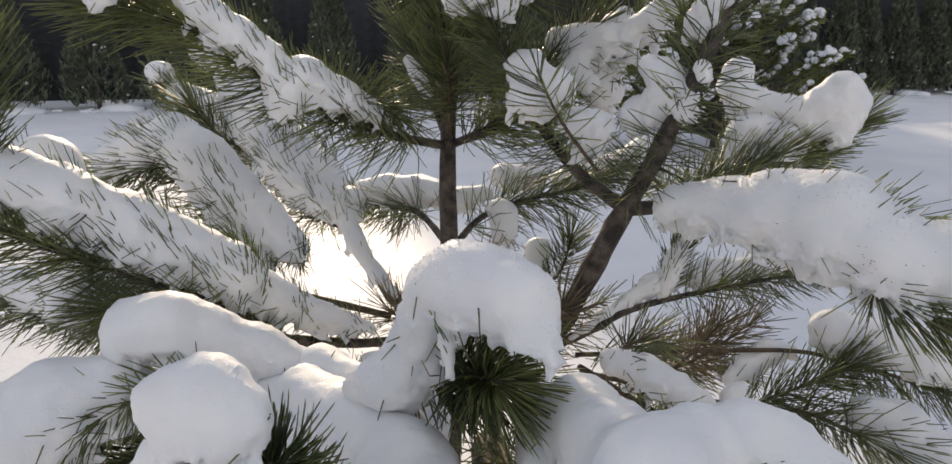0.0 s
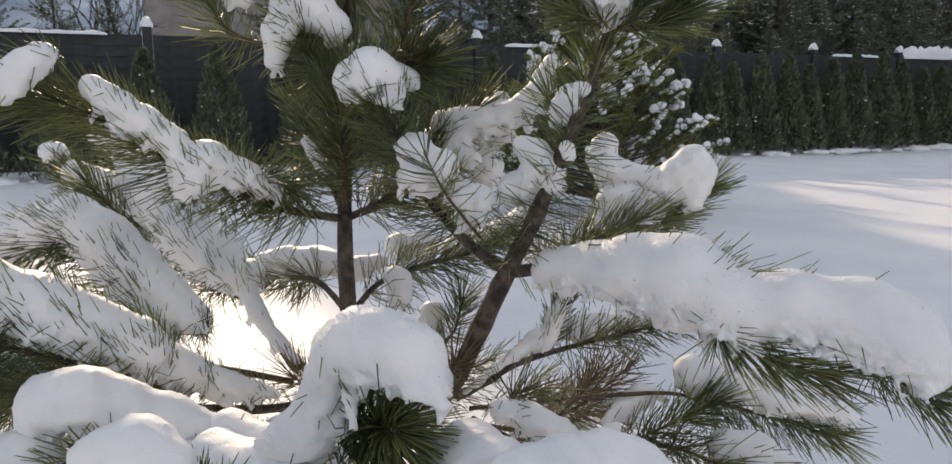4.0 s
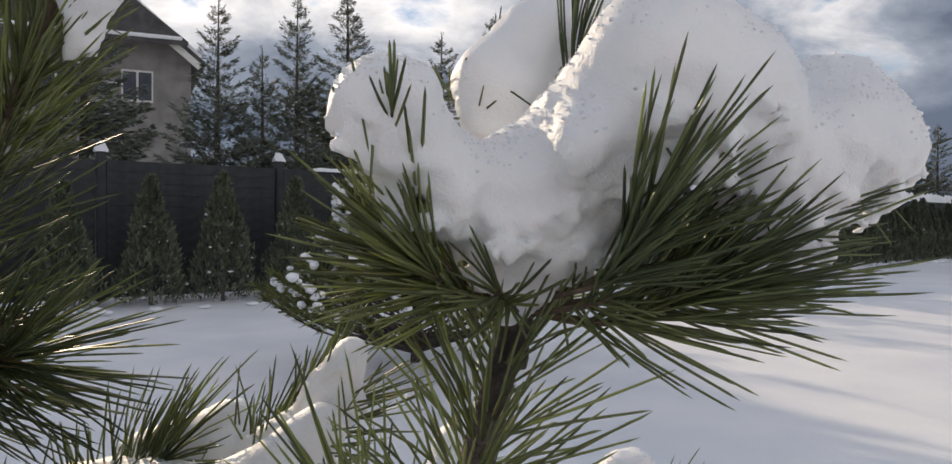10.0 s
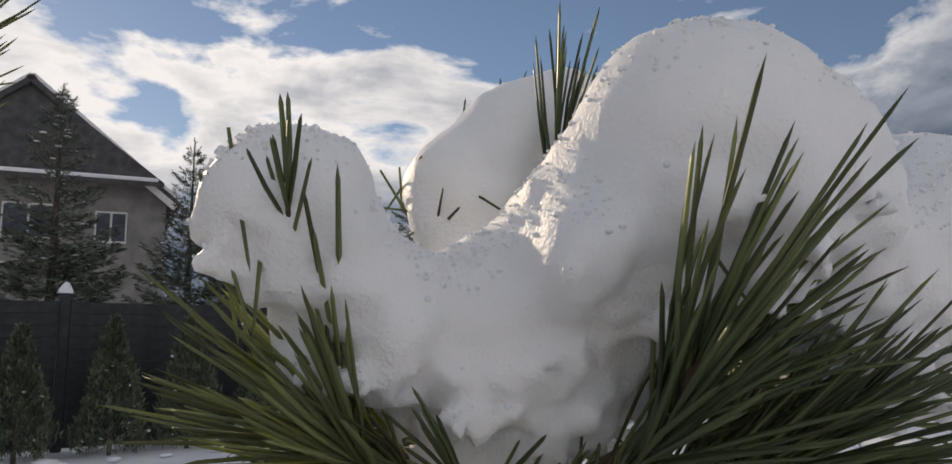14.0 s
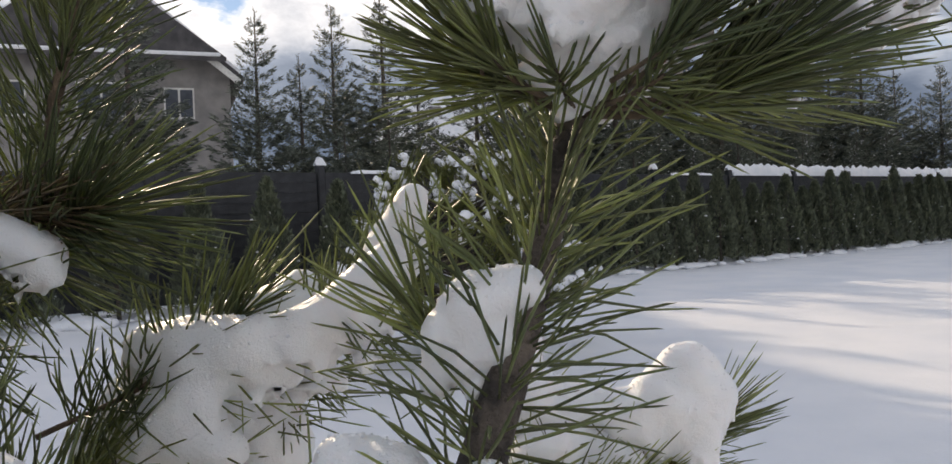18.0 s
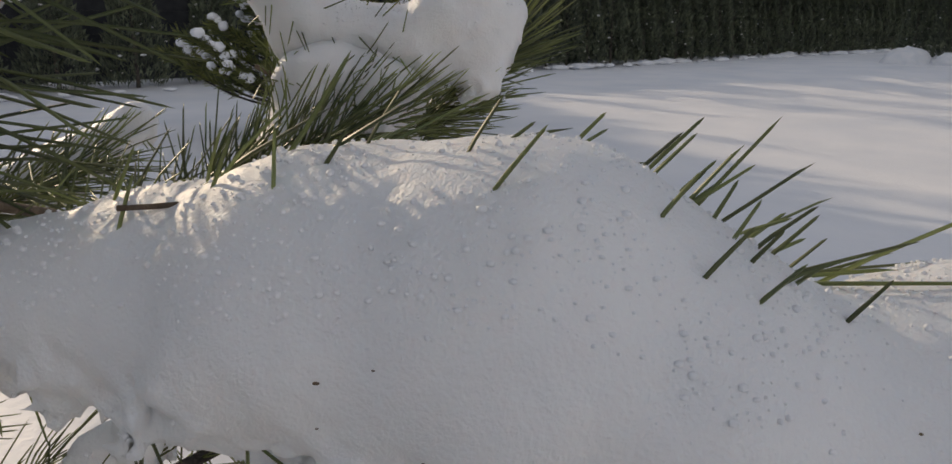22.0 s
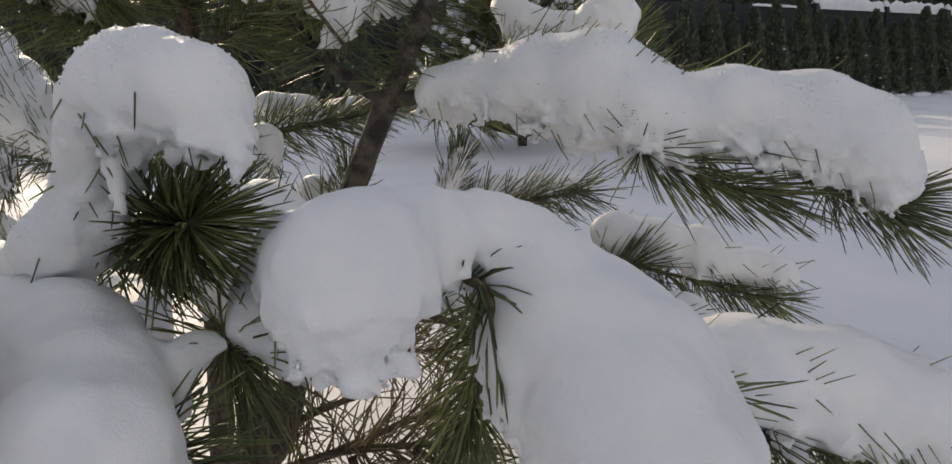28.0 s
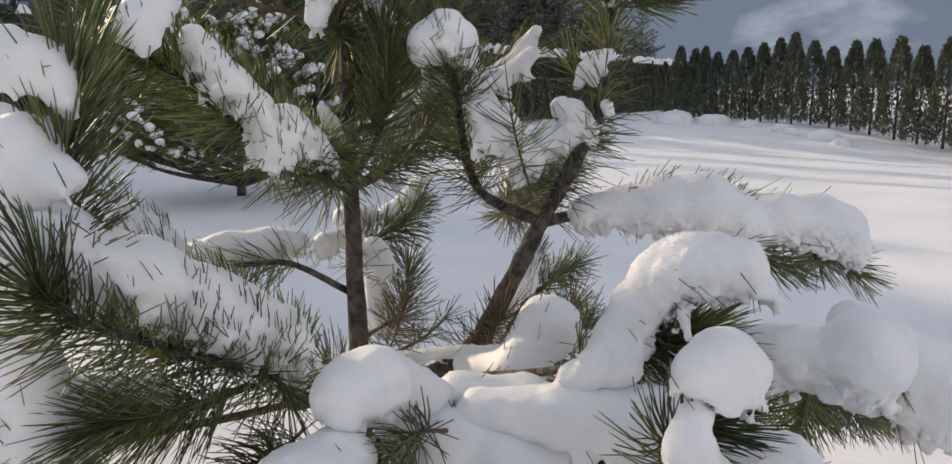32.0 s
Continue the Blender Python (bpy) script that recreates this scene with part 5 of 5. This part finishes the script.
bough([(-0.100, -0.050, 0.340), (-0.288, -0.132, 0.416), (-0.326, -0.115, 0.464), (-0.408, -0.075, 0.552), (-0.502, -0.045, 0.611), (-0.631, -0.039, 0.590)], 0.00648, 0.00288, start=0.3, n=560, length=0.09, spread=58)
snow_mass('snow_clump', [(-0.584, -0.034, 0.643, 0.035), (-0.513, -0.037, 0.655, 0.047), (-0.437, -0.060, 0.617, 0.053), (-0.376, -0.075, 0.564, 0.049), (-0.312, -0.099, 0.517, 0.042), (-0.259, -0.119, 0.485, 0.034)], cell=0.006, form='comb')
snow_mass('snow_clump', [(-0.637, -0.036, 0.606, 0.034), (-0.570, -0.039, 0.637, 0.041), (-0.487, -0.045, 0.640, 0.038), (-0.441, -0.063, 0.582, 0.038), (-0.396, -0.079, 0.531, 0.035), (-0.342, -0.100, 0.493, 0.028), (-0.310, -0.128, 0.447, 0.021)], cell=0.006, form='comb')
bough([(-0.020, -0.040, 0.280), (-0.401, -0.296, 0.389), (-0.528, -0.265, 0.382), (-0.706, -0.234, 0.395), (-0.813, -0.241, 0.423)], 0.00648, 0.00288, start=0.35, n=520, length=0.085, spread=52)
snow_mass('snow_clump', [(-0.498, -0.258, 0.387, 0.031), (-0.572, -0.245, 0.395, 0.043), (-0.648, -0.231, 0.408, 0.042), (-0.726, -0.216, 0.422, 0.036)], cell=0.007, form='side')
bough([(0.000, -0.100, 0.200), (-0.285, -0.593, 0.274), (-0.359, -0.658, 0.276), (-0.476, -0.680, 0.268)], 0.00576, 0.00288, start=0.3, n=460, length=0.085, spread=52)
bough([(-0.363, -0.839, 0.229), (-0.304, -0.820, 0.253), (-0.235, -0.811, 0.249)], 0.00432, 0.00288, start=0.05, n=300, length=0.07, spread=60)

# boughs at the back
bough([(0.000, 0.030, 0.450), (-0.084, 0.120, 0.499), (-0.174, 0.217, 0.488), (-0.257, 0.267, 0.489), (-0.396, 0.374, 0.463)], 0.0072, 0.00288, start=0.2, n=420, length=0.08, spread=52)
snow_mass('snow_clump', [(-0.238, 0.253, 0.506, 0.032), (-0.178, 0.235, 0.518, 0.034), (-0.102, 0.197, 0.527, 0.033), (-0.056, 0.163, 0.529, 0.025)], cell=0.007, form='back')
bough([(0.000, 0.030, 0.450), (0.044, 0.088, 0.499), (0.119, 0.158, 0.523), (0.224, 0.231, 0.538), (0.338, 0.362, 0.571)], 0.0072, 0.00288, start=0.15, n=460, length=0.08, spread=55)
snow_mass('snow_clump', [(-0.001, 0.141, 0.529, 0.024), (0.046, 0.150, 0.535, 0.022), None, (0.075, 0.213, 0.562, 0.030), (0.135, 0.243, 0.559, 0.028), None, (0.084, 0.097, 0.510, 0.031), (0.094, 0.069, 0.475, 0.023), None, (0.197, 0.270, 0.543, 0.026), (0.286, 0.350, 0.558, 0.024), (0.365, 0.426, 0.604, 0.022)], cell=0.007, form='back')
bough([(0.020, 0.030, 0.350), (0.180, 0.159, 0.357), (0.219, 0.213, 0.445)], 0.00432, 0.00216, start=0.2, n=200, length=0.07, spread=65)
bough([(0.100, 0.050, 0.300), (0.200, 0.110, 0.300), (0.290, 0.160, 0.320)], 0.00432, 0.00216, start=0.2, n=70, length=0.06, spread=65)
snow_mass('snow_clump', [(0.143, 0.236, 0.397, 0.034), (0.133, 0.195, 0.329, 0.038)], cell=0.008, form='back')
snow_mass('snow_clump', [(-0.057, 0.050, 0.302, 0.016), (0.041, -0.009, 0.322, 0.015), (0.117, -0.083, 0.332, 0.013), (0.169, -0.146, 0.348, 0.014), None, (0.108, -0.250, 0.361, 0.038), (0.121, -0.361, 0.386, 0.043), (0.175, -0.371, 0.452, 0.052)], cell=0.007, form='back')

# bare twigs under the boughs
bough([(0.090, -0.100, 0.120), (0.130, -0.300, 0.150), (0.161, -0.452, 0.194), (0.196, -0.470, 0.240), (0.225, -0.520, 0.330)], 0.032, 0.014, start=0.7, n=20, length=0.05, spread=70, dry=True)
bough([(0.500, -0.760, 0.400), (0.525, -0.800, 0.420), (0.548, -0.830, 0.428)], 0.0025, 0.0014, start=0.2, n=26, length=0.034, spread=34)
bough([(0.300, -0.100, 0.280), (0.346, -0.024, 0.270), (0.400, 0.076, 0.262), (0.488, 0.173, 0.252)], 0.0036, 0.00216, start=0.1, n=200, length=0.075, spread=55, dry=True)
bough([(0.300, -0.100, 0.250), (0.393, 0.004, 0.202), (0.463, 0.060, 0.225), (0.540, 0.105, 0.214)], 0.0036, 0.00216, start=0.1, n=190, length=0.075, spread=60)
bough([(0.350, -0.250, 0.300), (0.314, -0.297, 0.397), (0.335, -0.273, 0.408), (0.365, -0.245, 0.403)], 0.0036, 0.00216, start=0.1, n=90, length=0.07, spread=50)
bough([(0.100, -0.150, 0.220), (0.185, -0.575, 0.263), (0.287, -0.605, 0.284), (0.389, -0.608, 0.290)], 0.00576, 0.00288, start=0.3, n=170, length=0.07, spread=70, dry=True)
bough([(0.185, -0.573, 0.270), (0.242, -0.582, 0.307), (0.297, -0.585, 0.330)], 0.00432, 0.00288, start=0.3, n=30, length=0.06, spread=70, dry=True)
bough([(0.287, -0.607, 0.278), (0.304, -0.642, 0.237), (0.301, -0.684, 0.186)], 0.00432, 0.00216, start=0.1, n=140, length=0.07, spread=70, dry=True)
bough([(0.343, -0.598, 0.278), (0.391, -0.620, 0.258), (0.445, -0.645, 0.226)], 0.0036, 0.00216, start=0.1, n=140, length=0.07, spread=70, dry=True)
bough([(0.193, -0.501, 0.201), (0.263, -0.484, 0.223), (0.352, -0.458, 0.248), (0.418, -0.413, 0.257)], 0.00504, 0.00288, start=0.2, n=120, length=0.07, spread=70, dry=True)
bough([(0.251, -0.190, 0.232), (0.312, -0.149, 0.207), (0.396, -0.105, 0.194)], 0.00432, 0.00216, start=0.1, n=160, length=0.07, spread=65, dry=True)

# low boughs and drift under the front
bough([(-0.153, -0.430, 0.385), (-0.198, -0.512, 0.359), (-0.251, -0.572, 0.341), (-0.303, -0.611, 0.331)], 0.00288, 0.00144, start=0.05, n=420, length=0.08, spread=58)
bough([(-0.128, -0.388, 0.345), (-0.180, -0.463, 0.300), (-0.225, -0.525, 0.274)], 0.00288, 0.00144, start=0.05, n=420, length=0.08, spread=62, dry=True)
bough([(-0.220, -0.327, 0.360), (-0.292, -0.375, 0.341), (-0.340, -0.425, 0.326)], 0.00288, 0.00144, start=0.05, n=420, length=0.08, spread=62)
snow_mass('snow_clump', [(-0.269, -0.513, 0.322, 0.019), (-0.237, -0.513, 0.339, 0.024), (-0.207, -0.508, 0.320, 0.023)], cell=0.006, form='drift')
snow_mass('snow_clump', [(-0.385, -0.447, 0.178, 0.070), (-0.290, -0.404, 0.179, 0.078), (-0.175, -0.365, 0.166, 0.073), None, (-0.347, -0.196, 0.175, 0.059), (-0.229, -0.157, 0.167, 0.061)], cell=0.008, form='dome')
snow_mass('snow_clump', [(-0.127, -0.470, 0.399, 0.040), (-0.099, -0.545, 0.373, 0.053), (-0.061, -0.600, 0.356, 0.057), (-0.008, -0.591, 0.359, 0.049)], cell=0.006, form='slope')
bough([(0.420, -0.182, 1.004), (0.415, -0.200, 1.035), (0.409, -0.218, 1.062)], 0.00144, 0.00072, start=0.1, n=34, length=0.045, spread=16)
bough([(0.398, -0.222, 1.071), (0.396, -0.239, 1.088)], 0.00108, 0.00072, start=0.1, n=9, length=0.03, spread=24)
snow_mass('snow_clump', [(0.227, -0.125, 0.342, 0.007), (0.256, -0.108, 0.360, 0.010), (0.286, -0.085, 0.378, 0.012), (0.326, -0.053, 0.396, 0.013), (0.368, -0.017, 0.412, 0.017), (0.402, 0.009, 0.421, 0.021)], cell=0.005, form='drift')
bough([(0.576, -0.309, 0.598), (0.614, -0.315, 0.608), (0.652, -0.325, 0.598), (0.676, -0.331, 0.593)], 0.00108, 0.00072, start=0.1, n=75, length=0.085, spread=40)
bough([(0.118, -0.015, 0.785), (0.184, 0.005, 0.811), (0.226, 0.018, 0.842), (0.260, 0.013, 0.860)], 0.00216, 0.00144, start=0.1, n=230, length=0.075, spread=70)
bough([(-0.212, -0.130, 0.714), (-0.138, -0.136, 0.739), (-0.057, -0.123, 0.724)], 0.00216, 0.00144, start=0.1, n=280, length=0.08, spread=72)
bough([(0.020, 0.026, 0.937), (0.077, 0.000, 0.941), (0.126, -0.025, 0.950)], 0.00144, 0.00072, start=0.1, n=110, length=0.07, spread=26, dry=True)
snow_mass('snow_clump', [(0.304, -0.315, 0.386, 0.027), (0.350, -0.325, 0.374, 0.031), (0.393, -0.317, 0.352, 0.028), (0.430, -0.310, 0.332, 0.018)], cell=0.005, form='comb', rough=1.4)
bough([(0.486, -0.207, 0.996), (0.503, -0.240, 1.008), (0.511, -0.266, 1.042)], 0.0015, 0.001, start=0.3, n=56, length=0.068, spread=22)
bough([(0.505, -0.080, 1.060), (0.530, -0.072, 1.105), (0.538, -0.076, 1.132), (0.541, -0.084, 1.148)], 0.0012, 0.0008, start=0.6, n=30, length=0.062, spread=24)
bough([(0.478, -0.170, 0.982), (0.462, -0.200, 0.992), (0.452, -0.218, 1.000)], 0.002, 0.0012, start=0.3, n=36, length=0.036, spread=46)
bough([(0.478, -0.170, 0.982), (0.500, -0.205, 0.990), (0.510, -0.222, 0.996)], 0.002, 0.0012, start=0.3, n=36, length=0.036, spread=46)
bough([(0.468, -0.172, 0.955), (0.478, -0.163, 0.985), (0.484, -0.157, 1.004)], 0.0115, 0.008, start=0.1, n=14, length=0.06, spread=60)
bough([(0.020, -0.020, 0.280), (0.050, -0.050, 0.360), (0.070, -0.070, 0.440)], 0.00216, 0.00144, start=0.05, n=150, length=0.075, spread=72, dry=True)
bough([(0.000, -0.030, 0.270), (-0.050, -0.060, 0.320), (-0.100, -0.070, 0.360)], 0.00216, 0.00144, start=0.05, n=130, length=0.075, spread=72, dry=True)
bough([(0.160, -0.090, 0.300), (0.200, -0.140, 0.360), (0.220, -0.180, 0.420)], 0.00216, 0.00144, start=0.05, n=130, length=0.075, spread=72, dry=True)
bough([(0.435, -0.272, 0.647), (0.492, -0.276, 0.647), (0.553, -0.282, 0.640)], 0.00108, 0.00072, start=0.1, n=24, length=0.07, spread=46)
bough([(0.380, -0.030, 0.392), (0.400, -0.006, 0.430), (0.420, 0.004, 0.480)], 0.0030, 0.0018, start=0.1, n=130, length=0.055, spread=42)
snow_mass('snow_clump', [(0.423, 0.004, 0.492, 0.014), (0.412, 0.000, 0.462, 0.018), (0.394, -0.010, 0.424, 0.019), (0.384, -0.016, 0.406, 0.018)], cell=0.004, form='comb')
grow_needles()
